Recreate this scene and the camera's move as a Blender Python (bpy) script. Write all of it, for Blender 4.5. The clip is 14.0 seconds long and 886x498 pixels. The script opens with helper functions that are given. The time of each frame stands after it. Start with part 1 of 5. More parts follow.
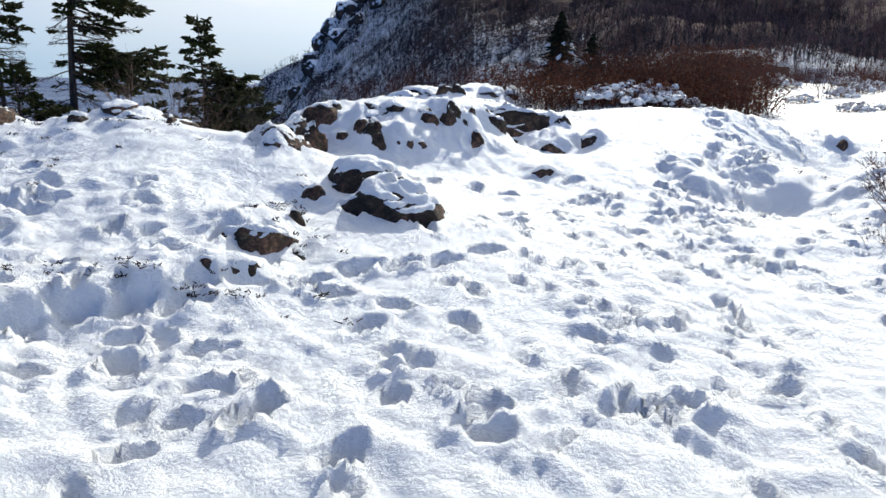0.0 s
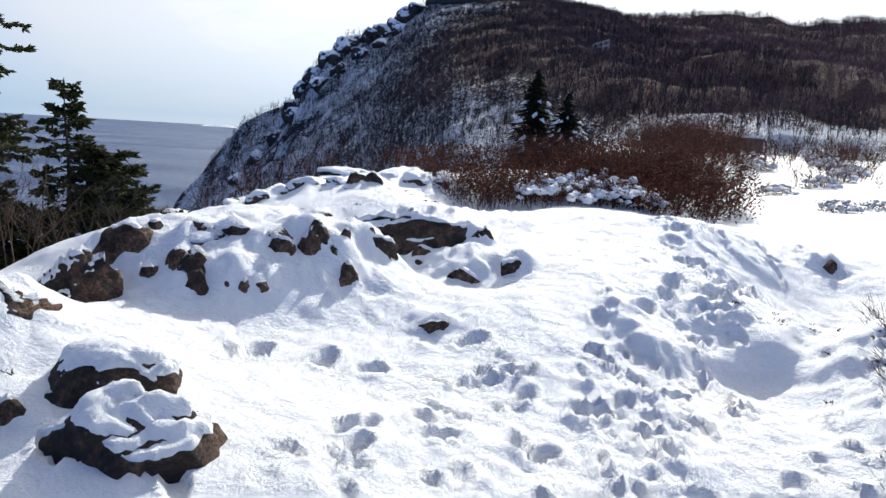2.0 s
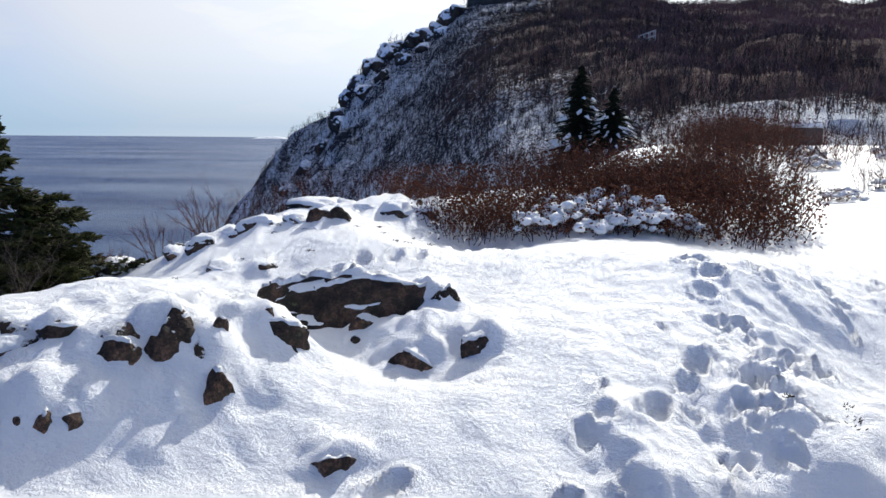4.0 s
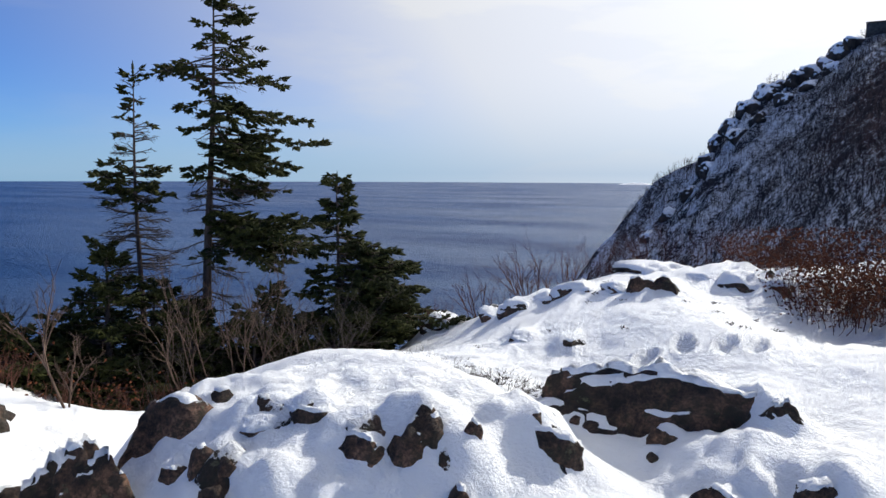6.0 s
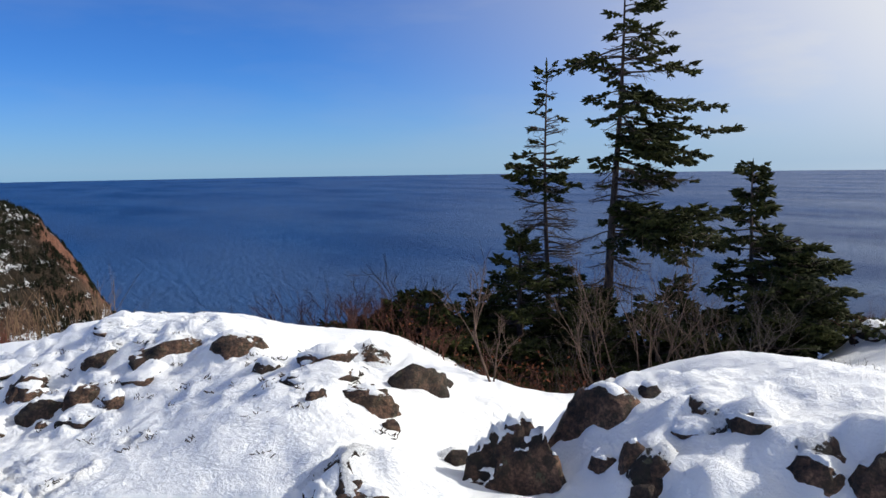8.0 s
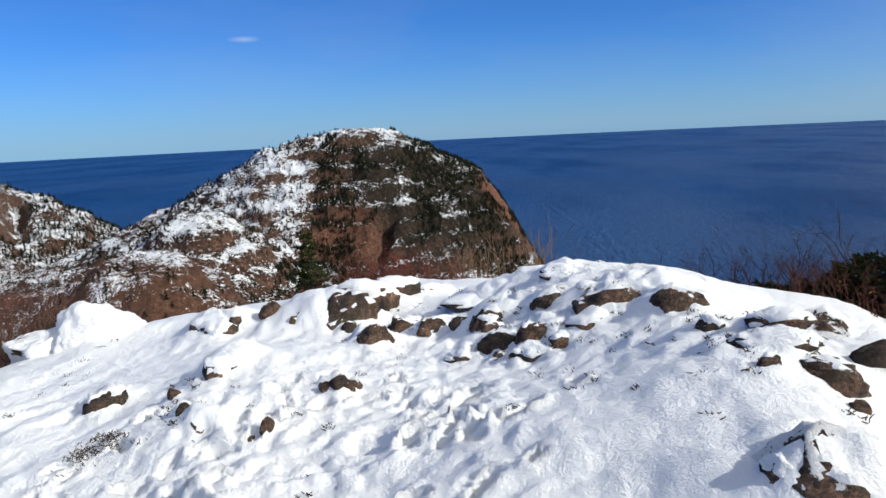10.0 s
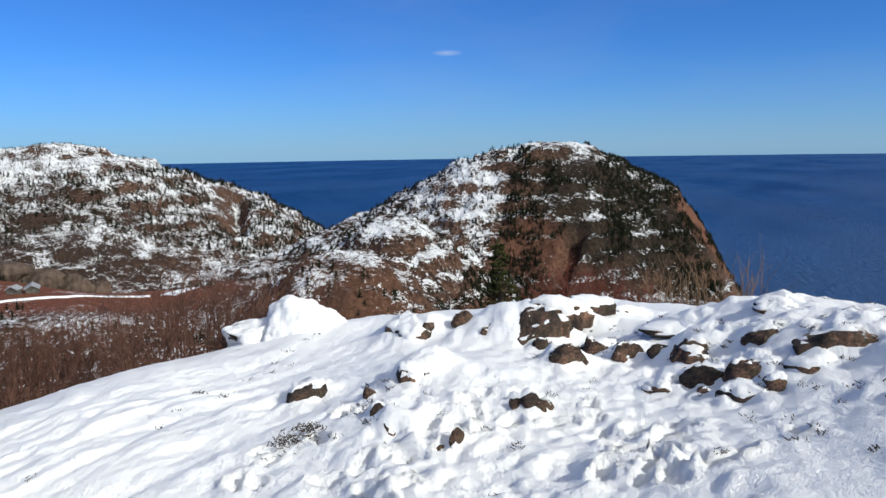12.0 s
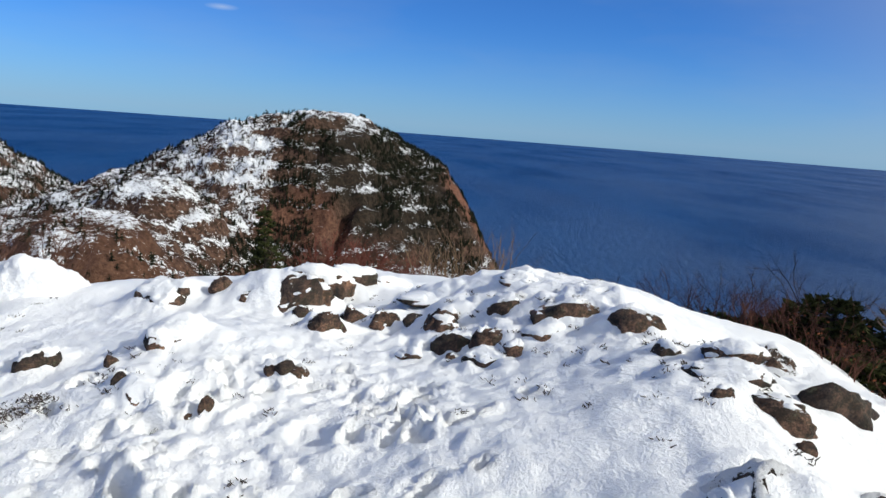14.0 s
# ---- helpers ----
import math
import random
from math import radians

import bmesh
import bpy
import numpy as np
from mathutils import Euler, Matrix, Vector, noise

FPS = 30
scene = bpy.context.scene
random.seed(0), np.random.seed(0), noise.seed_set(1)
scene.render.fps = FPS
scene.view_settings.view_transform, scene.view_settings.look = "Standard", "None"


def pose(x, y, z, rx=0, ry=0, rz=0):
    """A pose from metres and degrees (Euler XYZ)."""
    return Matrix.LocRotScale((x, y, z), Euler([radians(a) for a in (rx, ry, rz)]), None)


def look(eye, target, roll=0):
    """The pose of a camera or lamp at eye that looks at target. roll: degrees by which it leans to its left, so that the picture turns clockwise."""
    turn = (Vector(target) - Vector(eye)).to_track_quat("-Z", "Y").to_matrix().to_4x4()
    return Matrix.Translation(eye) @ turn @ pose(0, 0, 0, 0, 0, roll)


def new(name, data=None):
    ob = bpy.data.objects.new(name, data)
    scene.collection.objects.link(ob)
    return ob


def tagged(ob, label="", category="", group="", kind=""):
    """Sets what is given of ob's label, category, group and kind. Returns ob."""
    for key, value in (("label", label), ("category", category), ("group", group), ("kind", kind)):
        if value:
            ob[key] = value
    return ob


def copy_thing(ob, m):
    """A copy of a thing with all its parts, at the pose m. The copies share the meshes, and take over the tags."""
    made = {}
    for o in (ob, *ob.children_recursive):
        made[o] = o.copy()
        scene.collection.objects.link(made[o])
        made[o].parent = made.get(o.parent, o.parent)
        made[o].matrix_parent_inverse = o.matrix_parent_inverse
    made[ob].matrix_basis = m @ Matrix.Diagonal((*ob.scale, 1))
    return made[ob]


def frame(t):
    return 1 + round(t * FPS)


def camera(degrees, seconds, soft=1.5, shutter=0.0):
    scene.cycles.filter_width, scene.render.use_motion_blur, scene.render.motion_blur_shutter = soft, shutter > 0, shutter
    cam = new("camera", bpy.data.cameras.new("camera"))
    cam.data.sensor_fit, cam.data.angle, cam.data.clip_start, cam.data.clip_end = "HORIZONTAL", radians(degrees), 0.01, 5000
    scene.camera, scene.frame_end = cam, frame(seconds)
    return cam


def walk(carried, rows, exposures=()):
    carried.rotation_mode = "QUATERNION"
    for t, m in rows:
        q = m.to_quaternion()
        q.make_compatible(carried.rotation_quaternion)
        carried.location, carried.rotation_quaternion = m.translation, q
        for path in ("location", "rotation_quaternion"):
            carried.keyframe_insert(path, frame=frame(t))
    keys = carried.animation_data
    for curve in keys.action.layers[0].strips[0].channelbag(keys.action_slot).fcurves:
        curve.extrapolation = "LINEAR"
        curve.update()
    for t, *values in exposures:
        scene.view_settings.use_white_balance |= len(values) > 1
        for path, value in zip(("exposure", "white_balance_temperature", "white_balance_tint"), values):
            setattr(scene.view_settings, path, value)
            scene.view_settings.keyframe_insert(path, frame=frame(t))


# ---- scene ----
cam = camera(61.32, 14.0)
# camera path: seconds, pose
PATH = [
    (0.0, pose(-0.000, 0.000, 1.600, 77.15, -1.69, 0.39)),
    (0.5, pose(0.190, 0.468, 1.664, 74.73, -4.38, -0.89)),
    (1.0, pose(0.303, 0.973, 1.777, 74.73, -5.52, 0.20)),
    (1.5, pose(0.560, 1.366, 1.914, 78.21, -5.19, 0.42)),
    (2.0, pose(0.719, 1.817, 2.029, 80.94, -3.57, -0.97)),
    (2.2, pose(0.761, 1.971, 2.060, 79.66, -2.25, -1.54)),
    (4.3, pose(1.480, 3.453, 2.246, 81.73, 0.05, 5.07)),
    (4.5, pose(1.531, 3.529, 2.261, 83.92, -0.61, 8.97)),
    (5.0, pose(1.564, 3.839, 2.290, 85.19, -0.43, 17.88)),
    (5.5, pose(1.547, 4.029, 2.329, 85.53, -0.64, 24.77)),
    (6.0, pose(1.520, 4.093, 2.326, 84.19, -0.30, 29.93)),
    (6.5, pose(1.461, 4.121, 2.313, 81.71, 0.51, 34.44)),
    (7.0, pose(1.396, 4.123, 2.313, 81.48, 0.45, 39.34)),
    (7.5, pose(1.366, 4.073, 2.326, 82.67, 0.26, 47.63)),
    (8.0, pose(1.290, 4.035, 2.318, 83.62, 0.84, 58.78)),
    (8.5, pose(1.222, 4.001, 2.305, 83.44, 1.54, 70.20)),
    (9.0, pose(1.212, 3.947, 2.278, 82.87, 1.97, 79.09)),
    (9.2, pose(1.212, 3.935, 2.287, 82.44, 2.30, 81.68)),
    (11.3, pose(1.131, 3.866, 2.323, 81.02, 1.92, 100.17)),
    (11.5, pose(1.120, 3.853, 2.323, 81.44, 1.82, 101.60)),
    (12.0, pose(1.095, 3.806, 2.317, 82.43, 0.91, 104.60)),
    (12.5, pose(1.115, 3.776, 2.317, 82.39, 0.34, 106.96)),
    (13.0, pose(1.101, 3.777, 2.305, 81.66, 0.23, 106.85)),
    (13.5, pose(1.067, 3.800, 2.294, 80.87, -0.59, 100.20)),
    (14.0, pose(1.109, 3.859, 2.307, 80.67, -4.29, 87.72)),
]
walk(cam, PATH, [(0.0, 0.22, 6500, 5), (2.0, 0.24, 6500, 7), (5.0, 0.15, 6500, 8), (7.5, 0.12, 6600, 9), (9.0, 0.03, 6500, 7), (14.0, -0.03, 6500, 6)])

# ---- daylight ----
SUN_AZ, SUN_EL = -22.0, 33.0      # degrees: to the left of +y, above the horizon
world = bpy.data.worlds.new("sky_world")
world.use_nodes = True
scene.world = world
wn, wl = world.node_tree.nodes, world.node_tree.links
wn.clear()
sky = wn.new("ShaderNodeTexSky")
sky.sky_type, sky.sun_disc = "NISHITA", False
sky.sun_elevation, sky.sun_rotation = radians(SUN_EL), radians(-SUN_AZ)
sky.altitude, sky.air_density, sky.dust_density, sky.ozone_density = 1500, 1.0, 0.1, 4.0
sun_way = Vector((-math.sin(radians(SUN_AZ)) * math.cos(radians(SUN_EL)), math.cos(radians(SUN_AZ)) * math.cos(radians(SUN_EL)), math.sin(radians(SUN_EL))))


def wmath(op, a, c=0.0):
    x = wn.new("ShaderNodeMath")
    x.operation = op
    for slot, v in ((0, a), (1, c)):
        if isinstance(v, (int, float)):
            x.inputs[slot].default_value = v
        else:
            wl.new(v, x.inputs[slot])
    return x.outputs[0]


def wmix(kind, fac, a, c):
    x = wn.new("ShaderNodeMix")
    x.data_type, x.blend_type = "RGBA", kind
    for slot, v in ((0, fac), (6, a), (7, c)):
        if isinstance(v, (int, float)):
            x.inputs[slot].default_value = v
        elif isinstance(v, tuple):
            x.inputs[slot].default_value = (*v, 1)
        else:
            wl.new(v, x.inputs[slot])
    return x.outputs[2]


# thin high cloud, whitest towards the sun
wtc = wn.new("ShaderNodeTexCoord")
wdot = wn.new("ShaderNodeVectorMath")
wdot.operation = "DOT_PRODUCT"
wl.new(wtc.outputs["Generated"], wdot.inputs[0])
wdot.inputs[1].default_value = sun_way
toward = wdot.outputs["Value"]
veil = wmath("POWER", wmath("MINIMUM", wmath("MAXIMUM", wmath("MULTIPLY", wmath("SUBTRACT", toward, 0.02), 1.7), 0.0), 1.0), 1.5)
wmap = wn.new("ShaderNodeMapping")
wmap.inputs["Scale"].default_value = (1.2, 1.2, 5.0)
wmap.inputs["Rotation"].default_value = (0, 0.15, 0.6)
wl.new(wtc.outputs["Generated"], wmap.inputs["Vector"])
wnoise = wn.new("ShaderNodeTexNoise")
wnoise.inputs["Scale"].default_value, wnoise.inputs["Detail"].default_value, wnoise.inputs["Roughness"].default_value = 2.2, 6.0, 0.55
wl.new(wmap.outputs["Vector"], wnoise.inputs["Vector"])
streak = wmath("MULTIPLY", wmath("MAXIMUM", wmath("SUBTRACT", wnoise.outputs["Fac"], 0.50), 0.0), 1.3)
cover = wmath("MINIMUM", wmath("ADD", wmath("MULTIPLY", veil, 0.9), wmath("MULTIPLY", streak, wmath("ADD", wmath("MULTIPLY", veil, 0.6), 0.30))), 0.96)
sky_col = wmix("MULTIPLY", 1.0, sky.outputs[0], (0.25, 0.54, 1.0))
glow = wn.new("ShaderNodeCombineColor")
lum = wmath("ADD", 4.0, wmath("MULTIPLY", wmath("POWER", wmath("MAXIMUM", toward, 0.0), 2.0), 6.0))
wl.new(wmath("MULTIPLY", lum, 0.985), glow.inputs[0]), wl.new(wmath("MULTIPLY", lum, 1.0), glow.inputs[1]), wl.new(wmath("MULTIPLY", lum, 1.045), glow.inputs[2])
sky_col = wmix("MIX", cover, sky_col, glow.outputs[0])
# pale haze low over the horizon
wsep = wn.new("ShaderNodeSeparateXYZ")
wl.new(wtc.outputs["Generated"], wsep.inputs[0])
haze = wmath("POWER", wmath("MAXIMUM", wmath("SUBTRACT", 1.0, wmath("MULTIPLY", wmath("ABSOLUTE", wsep.outputs["Z"]), 7.0)), 0.0), 2.0)
sky_col = wmix("MIX", wmath("MULTIPLY", haze, 0.62), sky_col, (2.5, 3.7, 5.3))
# one small wisp over the headland
wisp_way = Vector((-0.962, -0.243, 0.124))
wsub = wn.new("ShaderNodeVectorMath")
wsub.operation = "SUBTRACT"
wl.new(wtc.outputs["Generated"], wsub.inputs[0])
wsub.inputs[1].default_value = wisp_way
wscl = wn.new("ShaderNodeVectorMath")
wscl.operation = "MULTIPLY"
wl.new(wsub.outputs[0], wscl.inputs[0])
wscl.inputs[1].default_value = (46, 46, 230)
wlen = wn.new("ShaderNodeVectorMath")
wlen.operation = "LENGTH"
wl.new(wscl.outputs[0], wlen.inputs[0])
wisp = wmath("MULTIPLY", wmath("MAXIMUM", wmath("SUBTRACT", 1.0, wlen.outputs["Value"]), 0.0), wmath("MULTIPLY", wnoise.outputs["Fac"], 0.55))
sky_col = wmix("MIX", wisp, sky_col, (6.5, 6.8, 7.2))
bg = wn.new("ShaderNodeBackground")
bg.inputs["Strength"].default_value = 0.12
wout = wn.new("ShaderNodeOutputWorld")
wl.new(sky_col, bg.inputs["Color"])
wl.new(bg.outputs[0], wout.inputs["Surface"])
sun_data = bpy.data.lights.new("sun", "SUN")
sun_data.energy, sun_data.angle, sun_data.color = 4.2, radians(0.5), (1.0, 0.962, 0.890)
sun = new("sun", sun_data)
sun.matrix_world = look(sun_way * 30, (0, 0, 0))

# ---- materials ----


def material(name, rough=0.8, metal=0.0):
    m = bpy.data.materials.new(name)
    m.use_nodes = True
    n, l = m.node_tree.nodes, m.node_tree.links
    b = n["Principled BSDF"]
    b.inputs["Roughness"].default_value, b.inputs["Metallic"].default_value = rough, metal
    return m, n, l, b


def noise_node(n, l, scale, detail=4.0, rough=0.55, coord="Object", stretch=None):
    tc = n.new("ShaderNodeTexCoord")
    out = tc.outputs[coord]
    if stretch:
        mp = n.new("ShaderNodeMapping")
        mp.inputs["Scale"].default_value = stretch
        l.new(out, mp.inputs["Vector"])
        out = mp.outputs["Vector"]
    t = n.new("ShaderNodeTexNoise")
    t.inputs["Scale"].default_value, t.inputs["Detail"].default_value, t.inputs["Roughness"].default_value = scale, detail, rough
    l.new(out, t.inputs["Vector"])
    return t.outputs["Fac"]


def ramp(n, l, fac, stops):
    r = n.new("ShaderNodeValToRGB")
    e = r.color_ramp.elements
    while len(e) < len(stops):
        e.new(0.5)
    for k, (p, c) in zip(e, stops):
        k.position, k.color = p, (*c, 1)
    l.new(fac, r.inputs["Fac"])
    return r.outputs["Color"]


def mix(n, l, fac, a, b, kind="MIX"):
    x = n.new("ShaderNodeMix")
    x.data_type, x.blend_type = "RGBA", kind
    for slot, v in ((0, fac), (6, a), (7, b)):
        if isinstance(v, (int, float)):
            x.inputs[slot].default_value = v
        elif isinstance(v, tuple):
            x.inputs[slot].default_value = (*v, 1)
        else:
            l.new(v, x.inputs[slot])
    return x.outputs[2]


def calc(n, l, op, a, b=0.0):
    x = n.new("ShaderNodeMath")
    x.operation = op
    for slot, v in ((0, a), (1, b)):
        if isinstance(v, (int, float)):
            x.inputs[slot].default_value = v
        else:
            l.new(v, x.inputs[slot])
    return x.outputs[0]


def relief(n, l, b, fac, strength, dist):
    bp = n.new("ShaderNodeBump")
    bp.inputs["Strength"].default_value, bp.inputs["Distance"].default_value = strength, dist
    l.new(fac, bp.inputs["Height"])
    l.new(bp.outputs["Normal"], b.inputs["Normal"])


def snow_material():
    m, n, l, b = material("snow", 0.55)
    big = noise_node(n, l, 0.9, 4)
    col = ramp(n, l, big, [(0.35, (0.82, 0.835, 0.86)), (0.65, (0.90, 0.905, 0.91))])
    l.new(col, b.inputs["Base Color"])
    b.inputs["Specular IOR Level"].default_value = 0.3
    lumps = calc(n, l, "ADD", noise_node(n, l, 12, 7, 0.66), calc(n, l, "MULTIPLY", noise_node(n, l, 60, 5, 0.75), 0.42))
    relief(n, l, b, lumps, 0.85, 0.033)
    return m


def rock_material(name, dark, mid, light, dust=1.02):
    """Weathered granite: rusty faces, black moss, pale lichen, and snow caught on what faces up."""
    m, n, l, b = material(name, 0.9)
    col = ramp(n, l, noise_node(n, l, 4.5, 8, 0.68), [(0.41, dark), (0.50, mid), (0.60, light)])
    grain = ramp(n, l, noise_node(n, l, 75, 4, 0.75), [(0.36, (0.35, 0.35, 0.35)), (0.64, (1.35, 1.28, 1.2))])
    col = mix(n, l, 0.85, col, grain, "MULTIPLY")
    moss = ramp(n, l, noise_node(n, l, 7.5, 8, 0.72), [(0.50, (0, 0, 0)), (0.58, (1, 1, 1))])
    col = mix(n, l, calc(n, l, "MULTIPLY", moss, 0.78), col, (0.020, 0.019, 0.010))
    lichen = ramp(n, l, noise_node(n, l, 14, 6, 0.7, stretch=(1, 1.2, 0.9)), [(0.62, (0, 0, 0)), (0.66, (1, 1, 1))])
    col = mix(n, l, calc(n, l, "MULTIPLY", lichen, 0.55), col, (0.15, 0.15, 0.085))
    geo = n.new("ShaderNodeNewGeometry")
    up = n.new("ShaderNodeSeparateXYZ")
    l.new(geo.outputs["Normal"], up.inputs[0])
    lying = calc(n, l, "ADD", calc(n, l, "MULTIPLY", up.outputs["Z"], 0.42), calc(n, l, "ADD", noise_node(n, l, 6, 6, 0.68), calc(n, l, "MULTIPLY", noise_node(n, l, 32, 5, 0.7), 0.35)))
    snow = ramp(n, l, calc(n, l, "MULTIPLY", lying, 0.5), [(dust / 2, (0, 0, 0)), (dust / 2 + 0.012, (1, 1, 1))])
    l.new(mix(n, l, snow, col, (0.84, 0.85, 0.87)), b.inputs["Base Color"])
    height = calc(n, l, "ADD", noise_node(n, l, 20, 8, 0.72), calc(n, l, "MULTIPLY", snow, 0.35))
    relief(n, l, b, height, 1.0, 0.05)
    return m


def plain_material(name, a, c, scale=12, rough=0.8, bump=0.3, dist=0.01, stretch=None):
    m, n, l, b = material(name, rough)
    f = noise_node(n, l, scale, 5, 0.6, stretch=stretch)
    l.new(ramp(n, l, f, [(0.3, a), (0.7, c)]), b.inputs["Base Color"])
    b.inputs["Specular IOR Level"].default_value = 0.12
    relief(n, l, b, f, bump, dist)
    return m


SNOW = snow_material()
ROCK = rock_material("reddish granite", (0.012, 0.009, 0.007), (0.108, 0.060, 0.041), (0.32, 0.180, 0.115), 1.10)
DARK_ROCK = rock_material("dark bare granite", (0.012, 0.009, 0.008), (0.055, 0.034, 0.025), (0.15, 0.088, 0.060), 1.4)
CRAG = rock_material("snow-dusted bedrock", (0.014, 0.011, 0.009), (0.045, 0.028, 0.020), (0.13, 0.075, 0.050), 0.98)
SEA, n, l, b = material("sea water", 0.45)
swell = noise_node(n, l, 0.0035, 7, 0.62, stretch=(1.0, 2.2, 1.0))
l.new(ramp(n, l, swell, [(0.35, (0.0025, 0.030, 0.120)), (0.65, (0.005, 0.050, 0.170))]), b.inputs["Base Color"])
slick = n.new("ShaderNodeMapRange")
slick.inputs["From Min"].default_value, slick.inputs["From Max"].default_value = 0.42, 0.60
slick.inputs["To Min"].default_value, slick.inputs["To Max"].default_value = 0.10, 0.58
l.new(noise_node(n, l, 0.0021, 7, 0.6, stretch=(1.0, 2.6, 1.0)), slick.inputs["Value"])
l.new(slick.outputs["Result"], b.inputs["Specular IOR Level"])
b.inputs["Specular Tint"].default_value = (0.62, 0.84, 1.0, 1)
relief(n, l, b, noise_node(n, l, 0.12, 8, 0.7, stretch=(1, 2, 1)), 1.0, 4.0)


def land_material(name, cover, rock_a, rock_b, heath_a, heath_b, grain=1.0, ledge=1.6, high=0.0, high_from=-20.0, zones=()):
    """Bare rock, scrub and snow. Snow lies on what is flat and lies thicker higher up.
    zones: centre, radius, change of snow, colour of the ground there, share of that colour."""
    m, n, l, b = material(name, 0.95)
    b.inputs["Specular IOR Level"].default_value = 0.15
    geo = n.new("ShaderNodeNewGeometry")
    up, at = n.new("ShaderNodeSeparateXYZ"), n.new("ShaderNodeSeparateXYZ")
    l.new(geo.outputs["Normal"], up.inputs[0])
    l.new(geo.outputs["Position"], at.inputs[0])
    patch = noise_node(n, l, 0.030 * grain, 8, 0.62)
    fine = noise_node(n, l, 0.42 * grain, 6, 0.78)
    speck = noise_node(n, l, 1.3 * grain, 3, 0.7)
    rock = mix(n, l, ramp(n, l, fine, [(0.38, (0, 0, 0)), (0.62, (1, 1, 1))]), rock_a, rock_b)
    heath = mix(n, l, ramp(n, l, calc(n, l, "MULTIPLY", calc(n, l, "ADD", fine, speck), 0.5), [(0.40, (0, 0, 0)), (0.62, (1, 1, 1))]), heath_a, heath_b)
    soil = mix(n, l, ramp(n, l, calc(n, l, "ADD", calc(n, l, "MULTIPLY", up.outputs["Z"], 0.6), calc(n, l, "MULTIPLY", patch, 0.7)), [(0.66, (0, 0, 0)), (0.78, (1, 1, 1))]), rock, heath)
    lying = calc(n, l, "ADD", calc(n, l, "MULTIPLY", up.outputs["Z"], ledge), calc(n, l, "ADD", calc(n, l, "MULTIPLY", calc(n, l, "SUBTRACT", patch, 0.5), 2.2), calc(n, l, "ADD", calc(n, l, "MULTIPLY", calc(n, l, "SUBTRACT", fine, 0.5), 2.7), calc(n, l, "MULTIPLY", calc(n, l, "SUBTRACT", speck, 0.5), 1.2))))
    if high:
        lying = calc(n, l, "ADD", lying, calc(n, l, "MULTIPLY", calc(n, l, "MINIMUM", calc(n, l, "MAXIMUM", calc(n, l, "SUBTRACT", at.outputs["Z"], high_from), -25.0), 22.0), high))
    for centre, radius, change, tint, share in zones:
        off = n.new("ShaderNodeVectorMath")
        off.operation = "DISTANCE"
        l.new(geo.outputs["Position"], off.inputs[0])
        off.inputs[1].default_value = centre
        inside = calc(n, l, "SUBTRACT", calc(n, l, "ADD", 0.5, calc(n, l, "MULTIPLY", patch, 1.2)), calc(n, l, "DIVIDE", off.outputs["Value"], radius))
        inside = calc(n, l, "MINIMUM", calc(n, l, "MAXIMUM", calc(n, l, "MULTIPLY", inside, 2.2), 0.0), 1.0)
        lying = calc(n, l, "ADD", lying, calc(n, l, "MULTIPLY", inside, change))
        stain = mix(n, l, ramp(n, l, fine, [(0.35, (0, 0, 0)), (0.65, (1, 1, 1))]), tuple(0.35 * c for c in tint), tint)
        soil = mix(n, l, calc(n, l, "MULTIPLY", inside, share), soil, stain)
    snow = ramp(n, l, calc(n, l, "MULTIPLY", lying, 0.25), [(cover * 0.25, (0, 0, 0)), (cover * 0.25 + 0.006, (1, 1, 1))])
    l.new(mix(n, l, snow, soil, (0.80, 0.82, 0.85)), b.inputs["Base Color"])
    relief(n, l, b, calc(n, l, "ADD", fine, speck), 0.8, 0.7)
    return m


def bearing(az, dist):
    """A place at that bearing (degrees to the left of +y) and distance from the hilltop."""
    return 1.1 - math.sin(radians(az)) * dist, 3.8 + math.cos(radians(az)) * dist


HEADLAND = land_material("snowy headland rock", 1.08, (0.012, 0.008, 0.006), (0.19, 0.108, 0.075), (0.006, 0.005, 0.004), (0.095, 0.052, 0.036), 2.4, 1.25, 0.003, -18.0, (
    ((*bearing(90.5, 258), -12), 42, -0.22, (0.030, 0.026, 0.018), 0.85),
    ((*bearing(98, 240), -31), 14, -0.22, (0.24, 0.11, 0.07), 0.6),
    ((*bearing(84.0, 280), -28), 22, -0.50, (0.25, 0.115, 0.075), 0.85),
    ((*bearing(104, 262), -15), 22, 0.20, (0.20, 0.12, 0.09), 0.2),
    ((*bearing(131.5, 198), -28), 44, -0.55, (0.26, 0.095, 0.055), 0.95),
    ((*bearing(120, 105), -28), 62, -0.20, (0.17, 0.085, 0.052), 0.8),
    ((*bearing(134, 340), -24), 75, -0.12, (0.06, 0.040, 0.032), 0.85)))
HILLSIDE = land_material("snowy wooded hillside", 0.50, (0.03, 0.026, 0.027), (0.10, 0.085, 0.085), (0.045, 0.030, 0.030), (0.13, 0.082, 0.074), 3.2, 0.9, zones=(
    ((48, 112, 6), 34, -0.7, (0.16, 0.085, 0.075), 0.9),
    ((70, 180, 20), 80, -0.9, (0.16, 0.085, 0.075), 0.9),
    ((150, 190, 25), 110, -0.9, (0.16, 0.085, 0.075), 0.9)))
BARK = plain_material("spruce bark", (0.030, 0.023, 0.020), (0.125, 0.095, 0.080), 30, 0.95, 0.8, 0.02, (1, 1, 0.25))
NEEDLE = plain_material("spruce needles", (0.007, 0.011, 0.004), (0.050, 0.055, 0.014), 6, 0.75, 0.0)
